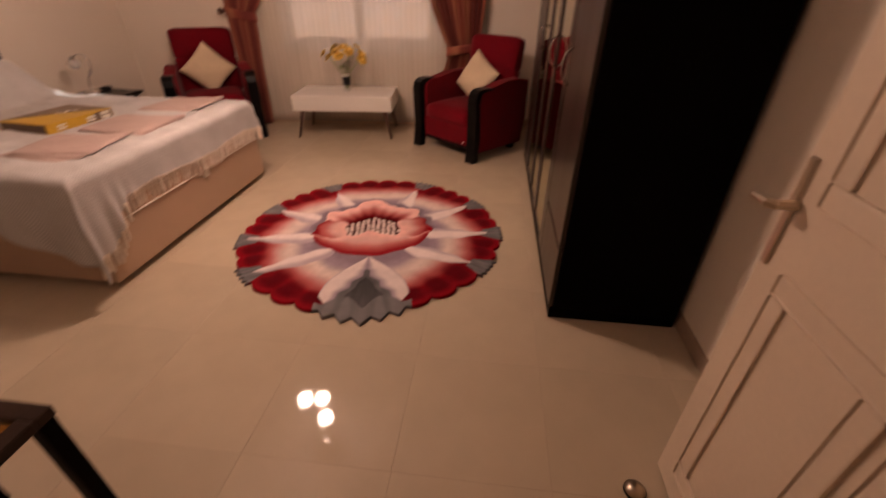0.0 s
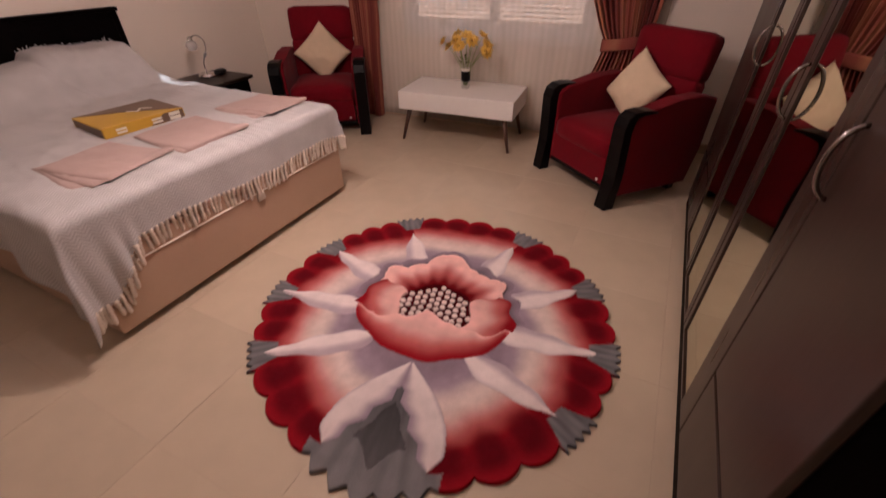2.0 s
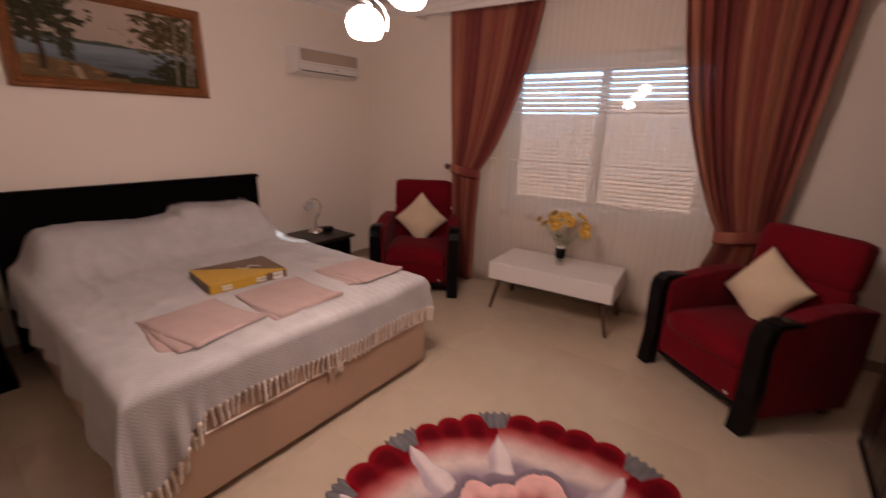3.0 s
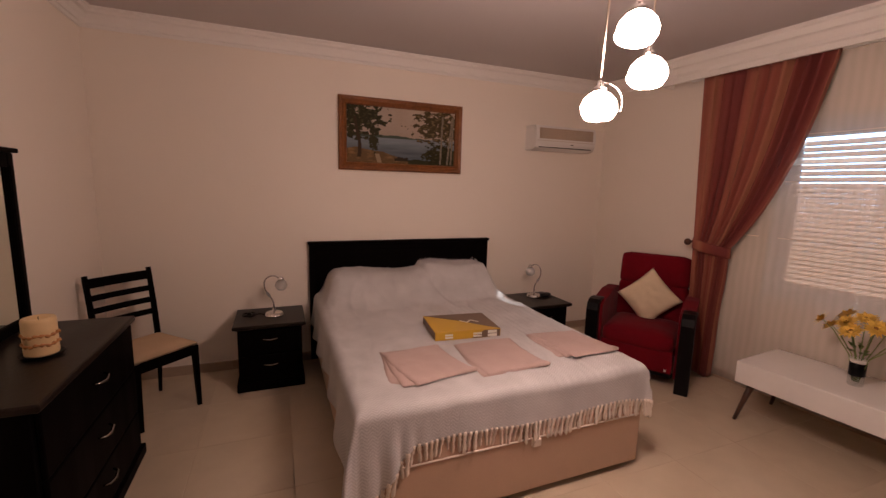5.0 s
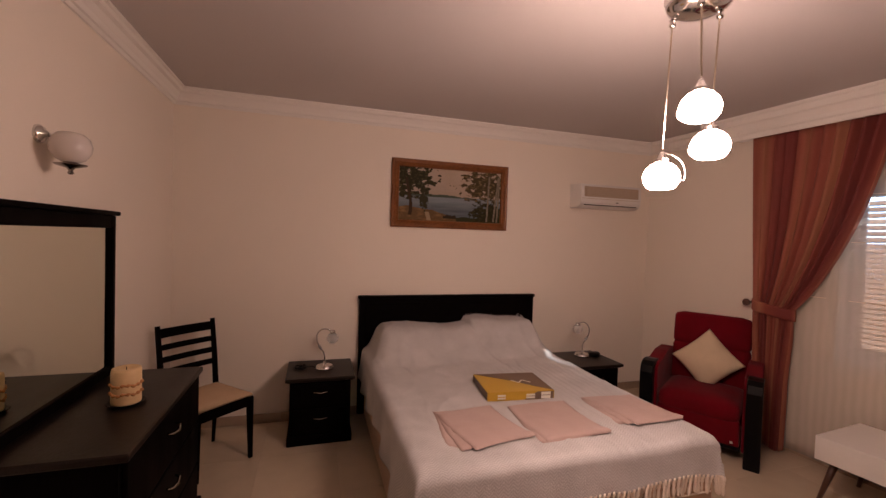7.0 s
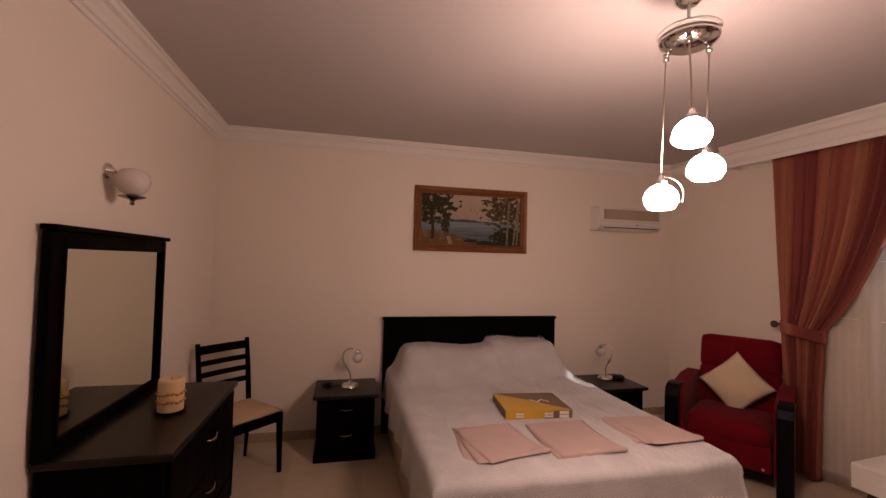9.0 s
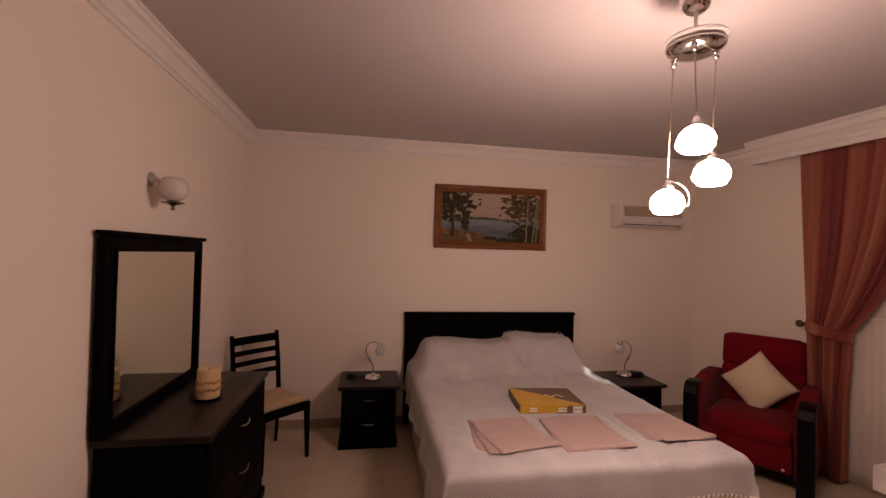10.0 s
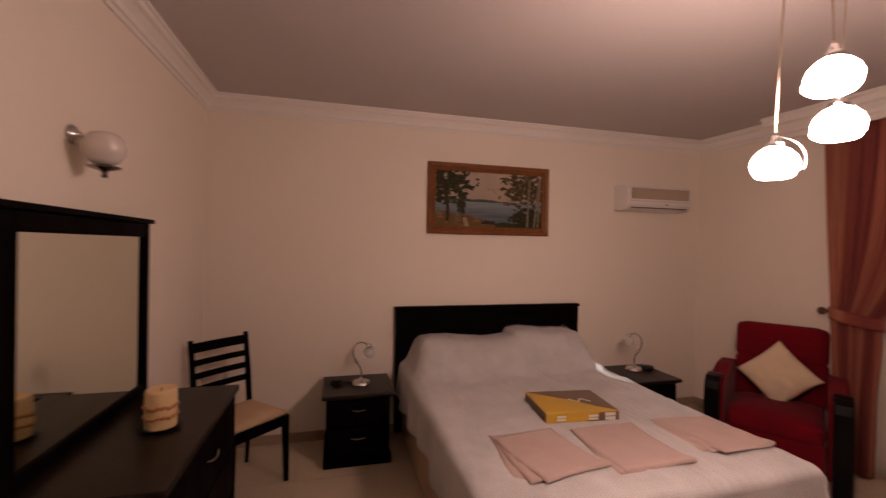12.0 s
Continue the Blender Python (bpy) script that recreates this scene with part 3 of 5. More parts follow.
# ---- things on the bed ----
def folded_towel(m, w, d, layers, label, seed, fan):
    t = thing("towel", m, label, "towel", "folded pink towels on the bed")
    rnd = random.Random(seed)
    for k in range(layers):
        sx, sy, tw = w * (1 - 0.015 * k), d * (1 - 0.02 * k), -fan * (layers - 1 - k)
        z0 = 0.003 + 0.0065 * k

        def place(u, v, z0=z0, sx=sx, sy=sy, s=seed + k):
            e = min(u, 1 - u, v, 1 - v)
            z = z0 + 0.0060 * smoothstep(0, 0.05, e) ** 0.5 + 0.004 * noise.noise((u * 4, v * 4, s)) + 0.0025 * noise.noise((u * 11, v * 9, s + 7)) + 0.012 * smoothstep(0.8, 1.0, u) * smoothstep(0.6, 1.0, v) * (k == layers - 1)
            return (sx * (u - 0.5) + 0.012 * math.sin(3 * v + s), sy * (v - 0.5) + 0.010 * math.sin(4 * u + s), z)

        bm = sheet(26, 26, place)
        ring = [e for e in bm.edges if e.is_boundary]
        out = bmesh.ops.extrude_edge_only(bm, edges=ring)
        for g in out["geom"]:
            if isinstance(g, bmesh.types.BMVert):
                g.co.z = z0 - 0.002
        bmesh.ops.rotate(bm, verts=bm.verts, cent=(-w / 2, d / 2, 0), matrix=Matrix.Rotation(radians(tw), 3, "Z"))
        part("fold", bm, M_TOWEL, t, smooth=True)
    return t


TZ = BTOP + 0.008
folded_towel(pose(1.690, 2.365, TZ, 0, 0, 9), 0.405, 0.345, 3, "folded pink terry towel with turned-back corner on the bed", 1, 6.5)
folded_towel(pose(1.694, 2.778, TZ, 0, 0, 0), 0.42, 0.375, 2, "thick folded pink terry towel in the middle of the row", 2, 1.5)
folded_towel(pose(1.690, 3.285, TZ, 0, 0, 6), 0.365, 0.325, 3, "folded pink terry towel near the bed's edge", 3, 6.5)


def carton():
    b = thing("box", pose(1.235, 2.75, BTOP + 0.004, 0, 0, -6), "flat yellow and brown cardboard box lying on the bed", "box")
    d, w, h = 0.33, 0.42, 0.055
    part("carton", boxed(-d / 2, d / 2, -w / 2, w / 2, 0.002, h, 0.002), M_YELLOW, b)
    # brown print on the lid and the front
    def flat(pts, mat, name, push):
        bm = bmesh.new()
        low = [bm.verts.new(Vector(p) + Vector(push) * 0.25) for p in pts]
        high = [bm.verts.new(Vector(p) + Vector(push)) for p in pts]
        bm.faces.new(high)
        for q in range(len(pts)):
            bm.faces.new((low[q], low[(q + 1) % len(pts)], high[(q + 1) % len(pts)], high[q]))
        part(name, bm, mat, b)
    flat([(-d / 2 + 0.003, -w / 2 + 0.004, h), (-d / 2 + 0.003, w / 2 - 0.003, h), (d / 2 - 0.003, w / 2 - 0.003, h), (d / 2 - 0.08, w / 2 - 0.10, h), (-0.02, 0.0, h)], M_BROWN, "lid_print", (0, 0, 0.0012))
    flat([(d / 2, 0.02, 0.005), (d / 2, w / 2 - 0.004, 0.005), (d / 2, w / 2 - 0.004, h - 0.004), (d / 2, 0.10, h - 0.004)], M_BROWN, "front_print", (0.0009, 0, 0))
    for y0, y1 in ((-0.15, -0.10), (0.03, 0.085)):
        for z0 in (0.012, 0.028):
            part("print_bar", boxed(d / 2 + 0.001, d / 2 + 0.0025, y0, y1, z0, z0 + 0.011), M_PAPER, b)
    part("sticker", boxed(d / 2 + 0.001, d / 2 + 0.002, 0.125, 0.185, 0.008, 0.026), M_PAPER, b, "white sticker")
    part("sticker", boxed(d / 2 + 0.001, d / 2 + 0.002, 0.125, 0.185, 0.030, 0.048), M_PAPER, b, "white sticker")
    part("end_print", boxed(-d / 2 + 0.01, d / 2 - 0.01, -w / 2 - 0.0012, -w / 2 - 0.0002, 0.006, h - 0.006), M_BROWN, b)
    bm = bmesh.new()
    box(bm, -0.03, 0.03, -0.006, 0.006, h + 0.0016, h + 0.0024, m=pose(0.0, 0.02, 0, 0, 0, 40))
    box(bm, -0.03, 0.03, -0.006, 0.006, h + 0.0016, h + 0.0024, m=pose(0.0, 0.055, 0, 0, 0, -40))
    box(bm, -0.03, 0.03, -0.006, 0.006, h + 0.0016, h + 0.0024, m=pose(0.0, 0.095, 0, 0, 0, 40))
    part("emblem", bm, M_PAPER, b)


carton()


# ---- nightstands and their lamps ----
def nightstand(m, label):
    n = thing("nightstand", m, label, "nightstand", "nightstands beside the bed")
    D, W, H = 0.425, 0.462, 0.50
    part("body", boxed(0.01, D, -W / 2 + 0.015, W / 2 - 0.015, 0.07, H - 0.035, 0.003), M_DARK, n)
    part("plinth", boxed(0.0, D + 0.015, -W / 2, W / 2, 0.0, 0.068, 0.008, 2), M_DARK, n)
    top = boxed(0.0, D + 0.035, -W / 2 - 0.015, W / 2 + 0.015, H - 0.026, H, 0.007, 2)
    box(top, 0.005, D + 0.018, -W / 2, W / 2, H - 0.0345, H - 0.0265, 0.003)
    part("top", top, M_TOPW, n)
    for z0, z1 in ((0.085, 0.268), (0.28, 0.455)):
        d = part("drawer", boxed(D + 0.001, D + 0.018, -W / 2 + 0.028, W / 2 - 0.028, z0, z1, 0.005, 2), M_DARK, n)
        zc = (z0 + z1) / 2 + 0.03
        part("handle", tube([(D + 0.016, -0.055, zc), (D + 0.036, -0.045, zc - 0.002), (D + 0.040, 0, zc - 0.008), (D + 0.036, 0.045, zc - 0.002), (D + 0.016, 0.055, zc)], [0.004, 0.0045, 0.006, 0.0045, 0.004], 8), M_SMOKE, d, smooth=True)
    return n


nightstand(pose(0.03, 1.597, 0), "dark wooden two-drawer nightstand beside the headboard")
nightstand(pose(0.20, 3.87, 0), "dark wooden two-drawer nightstand near the armchair")


def table_lamp(m, label):
    """An unlit chrome swan-neck lamp with a small glass globe."""
    t = thing("table_lamp", m, label, "table lamp", "bedside lamps")
    part("base", revolve([(0.060, 0), (0.062, 0.003), (0.062, 0.008), (0.057, 0.011), (0.056, 0.019), (0.051, 0.023), (0.020, 0.026), (0.011, 0.031), (0.0075, 0.05)], 28), M_CHROME, t, smooth=True)
    pts = [(0, 0, 0.04), (0.0, 0.0, 0.085), (0, -0.010, 0.115), (0, -0.034, 0.15), (0, -0.052, 0.185), (0, -0.057, 0.21)] + arc((0, -0.004, 0.225), 0.053, 170, 20, 10, (0, 1, 0), (0, 0, 1))
    part("neck", tube(pts, 0.0048, 10), M_CHROME, t, smooth=True)
    part("bead", tube([(0, -0.020, 0.128), (0, -0.028, 0.142), (0, -0.036, 0.155), (0, -0.043, 0.168)], [0.005, 0.0095, 0.0095, 0.005], 10), M_MILK, t, "small twisted glass bead", smooth=True)
    part("cap", revolve([(0.0, 0.026), (0.013, 0.022), (0.019, 0.008), (0.020, -0.004)], 18, (0, 0.050, 0.245)), M_CHROME, t, smooth=True)
    part("globe", revolve([(0.018, 0.032), (0.032, 0.022), (0.040, 0.0), (0.036, -0.020), (0.024, -0.034), (0.020, -0.036)], 24, (0, 0.050, 0.212)), M_MILK, t, "frosted glass globe", smooth=True)
    part("bulb", revolve([(0.008, 0.02), (0.013, 0.0), (0.011, -0.012), (0.0, -0.017)], 14, (0, 0.05, 0.222)), M_OPAL, t, smooth=True)
    return t


table_lamp(pose(0.265, 1.625, 0.501) @ Matrix.Scale(1.11, 4), "chrome swan-neck bedside lamp on the nightstand")
table_lamp(pose(0.36, 3.905, 0.501, 0, 0, 110) @ Matrix.Scale(1.12, 4), "chrome swan-neck bedside lamp beside a dark clock")
ck = thing("alarm_clock", pose(0.38, 4.02, 0.501, 0, 0, 20), "small dark oval clock lying on the nightstand", "clock")
part("case", revolve([(0.035, 0), (0.045, 0.008), (0.045, 0.022), (0.036, 0.032), (0.0, 0.034)], 24, m=Matrix.Diagonal((1.0, 1.5, 1, 1))), M_BLACK, ck, smooth=True)
cb = thing("cable", pose(0.24, 1.45, 0.501), "coiled black cable on the nightstand", "cable")
part("coil", tube([(0.05 * math.cos(a) * (1 + 0.1 * math.sin(3 * a)), 0.045 * math.sin(a), 0.008 + 0.0024 * a / 6.28) for a in np.linspace(0, 18, 60)] + [(0.0, 0.08, 0.012), (0.02, 0.11, 0.008)], 0.004, 6), M_BLACK, cb)
part("plug", boxed(-0.02, 0.02, -0.015, 0.015, 0.001, 0.03, 0.006, 2), M_BLACK, cb)


# ---- armchairs ----
def armchair(m, label, cushion_turn, cushion_label, cushion_x=0.0):
    """Faces -y. Black bentwood arms, red upholstery. Origin on the floor, midway between the front feet."""
    a = thing("armchair", m, label, "armchair", "red armchairs beside the coffee table")

    def soft(nu, nv, x0, x1, y0, y1, z0, z1, puff, name, tilt=0.0, pivot=(0, 0)):
        bm = boxed(x0, x1, y0, y1, z0, z1)
        bmesh.ops.subdivide_edges(bm, edges=bm.edges[:], cuts=7, use_grid_fill=True)
        c = Vector(((x0 + x1) / 2, (y0 + y1) / 2, (z0 + z1) / 2))
        h = Vector(((x1 - x0) / 2, (y1 - y0) / 2, (z1 - z0) / 2))
        r = min(h) * 0.75
        for v in bm.verts:
            d = v.co - c
            core = Vector([max(-(h[i] - r), min(h[i] - r, d[i])) for i in range(3)])
            off = d - core
            if off.length > 1e-6:
                off = off.normalized() * r
            d = core + off
            for i in range(3):
                j, k = [q for q in range(3) if q != i]
                d[i] += (puff * (1 - (d[j] / h[j]) ** 2) * (1 - (d[k] / h[k]) ** 2)) * (1 if d[i] > 0 else -1) * min(1, abs(d[i]) / h[i]) if h[i] == min(h) else 0
            v.co = c + d
        if tilt:
            bmesh.ops.rotate(bm, verts=bm.verts, cent=(0, pivot[0], pivot[1]), matrix=Matrix.Rotation(radians(tilt), 3, "X"))
        return part(name, bm, M_RED, a, smooth=True)

    soft(8, 8, -0.27, 0.27, 0.035, 0.60, 0.27, 0.415, 0.018, "seat")
    part("front_panel", boxed(-0.268, 0.268, 0.05, 0.085, 0.115, 0.30, 0.012, 2), M_RED, a)
    part("front_rail", boxed(-0.275, 0.275, 0.06, 0.10, 0.085, 0.118, 0.004), M_BLACK, a)
    soft(8, 8, -0.285, 0.285, 0.565, 0.70, 0.36, 0.715, 0.012, "backrest", -9, (0.60, 0.36))
    soft(8, 8, -0.285, 0.285, 0.562, 0.702, 0.675, 0.965, 0.010, "head_cushion", -9, (0.60, 0.36))
    part("back_panel", boxed(-0.27, 0.27, 0.63, 0.70, 0.07, 0.52, 0.015, 2), M_RED, a)
    for s in (-1, 1):
        x0, x1 = sorted((s * 0.278, s * 0.378))
        # upholstered side, falling towards the back
        outline = [(0.07, 0.075), (0.70, 0.055), (0.735, 0.30), (0.745, 0.615), (0.60, 0.645), (0.42, 0.640), (0.26, 0.612), (0.13, 0.600), (0.07, 0.56)]
        bm = extrude_profile(outline, x1 - x0)
        bmesh.ops.bevel(bm, geom=bm.edges[:], offset=0.014, segments=3, affect="EDGES", profile=0.5)
        bmesh.ops.translate(bm, verts=bm.verts, vec=(x0, 0, 0))
        part("side_panel", bm, M_RED, a, smooth=False)
        # bent black arm: up the front and over the top
        xo0, xo1 = sorted((s * 0.298, s * 0.393))
        path = [(-0.005, 0.0), (0.02, 0.22), (0.012, 0.42), (0.005, 0.53), (0.022, 0.585), (0.065, 0.612), (0.13, 0.617), (0.20, 0.610), (0.235, 0.60)]
        back = [(0.235, 0.588), (0.20, 0.592), (0.13, 0.596), (0.085, 0.588), (0.068, 0.56), (0.064, 0.50), (0.072, 0.40), (0.083, 0.22), (0.072, 0.0)]
        bm = extrude_profile(path + back, xo1 - xo0)
        bmesh.ops.bevel(bm, geom=[e for e in bm.edges if abs(e.verts[0].co.x - e.verts[1].co.x) < 1e-5], offset=0.006, segments=2, affect="EDGES", profile=0.5)
        bmesh.ops.translate(bm, verts=bm.verts, vec=(xo0, 0, 0))
        part("arm", bm, M_BLACK, a, "black lacquered bent arm")
        part("back_leg", boxed(min(s * 0.28, s * 0.34), max(s * 0.28, s * 0.34), 0.60, 0.66, 0.0, 0.07, 0.005), M_BLACK, a)
    part("tag", boxed(0.215, 0.232, 0.046, 0.0495, 0.135, 0.150), M_PAPER, a)
    c = thing("cushion", m @ pose(cushion_x, 0.50, 0.60, -17, 0, 0) @ pose(0, 0, 0, 0, cushion_turn, 0), cushion_label, "cushion", "cream cushions on the armchairs")
    L = 0.185

    def place(side):
        def f(u, v):
            p, q = 2 * u - 1, 2 * v - 1
            edge = max(0.0, (1 - p * p) * (1 - q * q))
            pull = 1 - 0.07 * (1 - p * p) * q * q - 0.0
            pull2 = 1 - 0.07 * (1 - q * q) * p * p
            return (L * p * pull2, side * 0.072 * edge ** 0.48 + 0.006 * noise.noise((4 * p, 4 * q, 2)), L * q * pull)
        return f

    bm = sheet(26, 26, place(-1))
    sheet(26, 26, place(1), bm)
    bmesh.ops.remove_doubles(bm, verts=bm.verts, dist=0.0006)
    part("cover", bm, M_CREAM, c, smooth=True)
    return a


armchair(pose(1.250, 4.255, 0, 0, 0, 33.0), "red velvet armchair with black arms by the nightstand", 45, "cream square cushion standing on its corner")
armchair(pose(3.395, 4.225, 0, 0, 0, -39.0), "red velvet armchair with black arms before the mirrored wardrobe", 30, "cream square cushion leaning in the armchair", -0.045)


# ---- coffee table with flowers ----
def coffee_table():
    t = thing("coffee_table", pose(2.345, 4.785, 0, 0, 0, 5.4), "white lacquered coffee table with splayed walnut legs", "coffee table")
    part("tabletop", boxed(-0.49, 0.49, -0.255, 0.255, 0.268, 0.413, 0.006, 2), M_WHITE, t)
    for sx in (-1, 1):
        for sy in (-1, 1):
            part("leg", tube([(sx * 0.47, sy * 0.235, 0.0), (sx * 0.41, sy * 0.195, 0.269)], [0.011, 0.021], 12), M_LEG, t, "tapered walnut leg", smooth=True)
    v = thing("vase", pose(2.355, 4.80, 0.414), "small glass vase with dark band and yellow daisies", "vase")
    part("glass_body", revolve([(0.034, 0), (0.036, 0.004), (0.037, 0.055), (0.036, 0.058)], 20), M_CLEAR, v, smooth=True)
    part("band", revolve([(0.0365, 0.06), (0.0385, 0.062), (0.0385, 0.135), (0.0365, 0.137)], 20), M_BLACK, v, "black band", smooth=True)
    part("rim", revolve([(0.037, 0.138), (0.04, 0.148), (0.041, 0.155), (0.038, 0.157)], 20), M_PLASTIC, v, smooth=True)
    rnd = random.Random(4)
    heads = [(0.0, 0.0, 0.40), (-0.19, -0.02, 0.34), (0.17, 0.01, 0.335), (-0.06, -0.05, 0.365), (0.07, -0.06, 0.37), (-0.11, 0.06, 0.385), (0.11, 0.07, 0.39), (-0.02, -0.09, 0.33), (0.19, -0.06, 0.30), (-0.17, 0.05, 0.30), (0.03, 0.09, 0.36)]
    for hx, hy, hz in heads:
        f = part("stem", tube([(hx * 0.08, hy * 0.08, 0.02), (hx * 0.25, hy * 0.25, 0.17), (hx * 0.7, hy * 0.7, 0.17 + (hz - 0.17) * 0.72), (hx, hy, hz)], 0.0028, 5), M_STEM, v)
        out = Vector((hx * 1.2, hy * 1.2 - 0.05, 0.16 + rnd.uniform(-0.05, 0.05))).normalized()
        m = Matrix.Translation((hx, hy, hz)) @ out.to_track_quat("Z", "Y").to_matrix().to_4x4()
        bm = bmesh.new()
        for ring, (count, reach, lift) in enumerate(((16, 0.062, 0.008), (14, 0.052, 0.022), (10, 0.034, 0.030))):
            for k in range(count):
                turn = Matrix.Rotation(2 * math.pi * k / count + ring * 0.2 + rnd.uniform(-0.08, 0.08), 4, "Z")
                q = reach * rnd.uniform(0.88, 1.1)
                pts = [(0.008, -0.003, 0.002), (q * 0.55, -0.0095, lift * 0.7), (q, 0, lift * rnd.uniform(0.3, 1.2)), (q * 0.55, 0.0095, lift * 0.7), (0.008, 0.003, 0.002)]
                bm.faces.new([bm.verts.new(m @ (turn @ Vector(p))) for p in pts])
        b = part("blossom", bm, M_PETAL, v)
        part("eye", revolve([(0.012, 0.0), (0.012, 0.006), (0.007, 0.012), (0.0, 0.013)], 10, m=m), M_EYE, b)
    for k in range(9):
        a, q = rnd.uniform(0, 6.28), rnd.uniform(0.05, 0.12)
        x, y, z = q * math.cos(a), q * math.sin(a), rnd.uniform(0.2, 0.28)
        bm = bmesh.new()
        base, tip = Vector((x * 0.5, y * 0.5, z - 0.02)), Vector((x * 1.25, y * 1.25, z + 0.01))
        side = (tip - base).cross(Vector((0, 0, 1))).normalized() * 0.013
        mid = (base + tip) / 2 + Vector((0, 0, 0.012))
        bm.faces.new([bm.verts.new(p) for p in (base, mid - side, tip, mid + side)])
        part("leaf", bm, M_STEM, v)


coffee_table()


# ---- wardrobe ----
def wardrobe():
    w = thing("wardrobe", pose(4.162, 2.02, 0), "tall dark wardrobe with veneer and mirrored doors", "wardrobe")
    L, D, H = 2.31, 0.57, 2.20
    part("plinth", boxed(0.006, D, 0.004, L - 0.004, 0.0, 0.06, 0.002), M_DARK, w)
    for y in (0.0, L - 0.022):
        part("side_panel", boxed(0.022, D, y, y + 0.022, 0.061, H, 0.002), M_DARK, w)
    part("top_panel", boxed(0.022, D, 0.0225, L - 0.0225, H - 0.022, H, 0.002), M_DARK, w)
    part("bottom_panel", boxed(0.022, D, 0.0225, L - 0.0225, 0.061, 0.082, 0.002), M_DARK, w)
    part("back_panel", boxed(D - 0.01, D, 0.0225, L - 0.0225, 0.083, H - 0.0225), M_DARK, w)
    part("cornice", boxed(-0.02, D + 0.01, -0.02, L + 0.02, H + 0.001, H + 0.045, 0.008, 2), M_DARK, w)
    edges = (0.0, 0.48, 1.015, 1.395, 1.82, L)
    stiles = {1: (0.12, 0.045), 2: (0.055, 0.030), 3: (0.062, 0.040)}
    for k in range(5):
        y0, y1 = edges[k] + 0.003, edges[k + 1] - 0.003
        if k not in stiles:
            part("drawer", boxed(0.0, 0.02, y0, y1, 0.065, 0.372, 0.004, 2), M_VENEER, w, "brown veneer drawer front")
            d = part("door", boxed(0.0, 0.02, y0, y1, 0.384, H - 0.005, 0.004, 2), M_VENEER, w, "brown veneer door")
        else:
            a, b = stiles[k]
            bm = boxed(0.0, 0.02, y0, y0 + a, 0.065, H - 0.005, 0.004, 2)
            box(bm, 0.0, 0.02, y1 - b, y1, 0.065, H - 0.005, 0.004, 2)
            box(bm, 0.0, 0.02, y0 + a, y1 - b, 0.065, 0.085, 0.003)
            box(bm, 0.0, 0.02, y0 + a, y1 - b, H - 0.07, H - 0.005, 0.003)
            d = part("door", bm, M_VENEER, w, "brown framed door with tall mirror")
            part("mirror", boxed(0.006, 0.014, y0 + a - 0.002, y1 - b + 0.002, 0.083, H - 0.068), M_MIRROR, d, "tall mirror")
        if k in (2, 4):
            continue
        yh = y1 - (0.07 if k == 3 else 0.03)
        pts = [Vector((0.002 - (0.038 * math.sin(radians(a))), yh, 1.03 + 0.075 * math.cos(radians(a)))) for a in np.linspace(0, 180, 14)]
        part("handle", tube(pts, 0.0055, 10), M_SMOKE, d, "bowed chrome handle", smooth=True)


wardrobe()


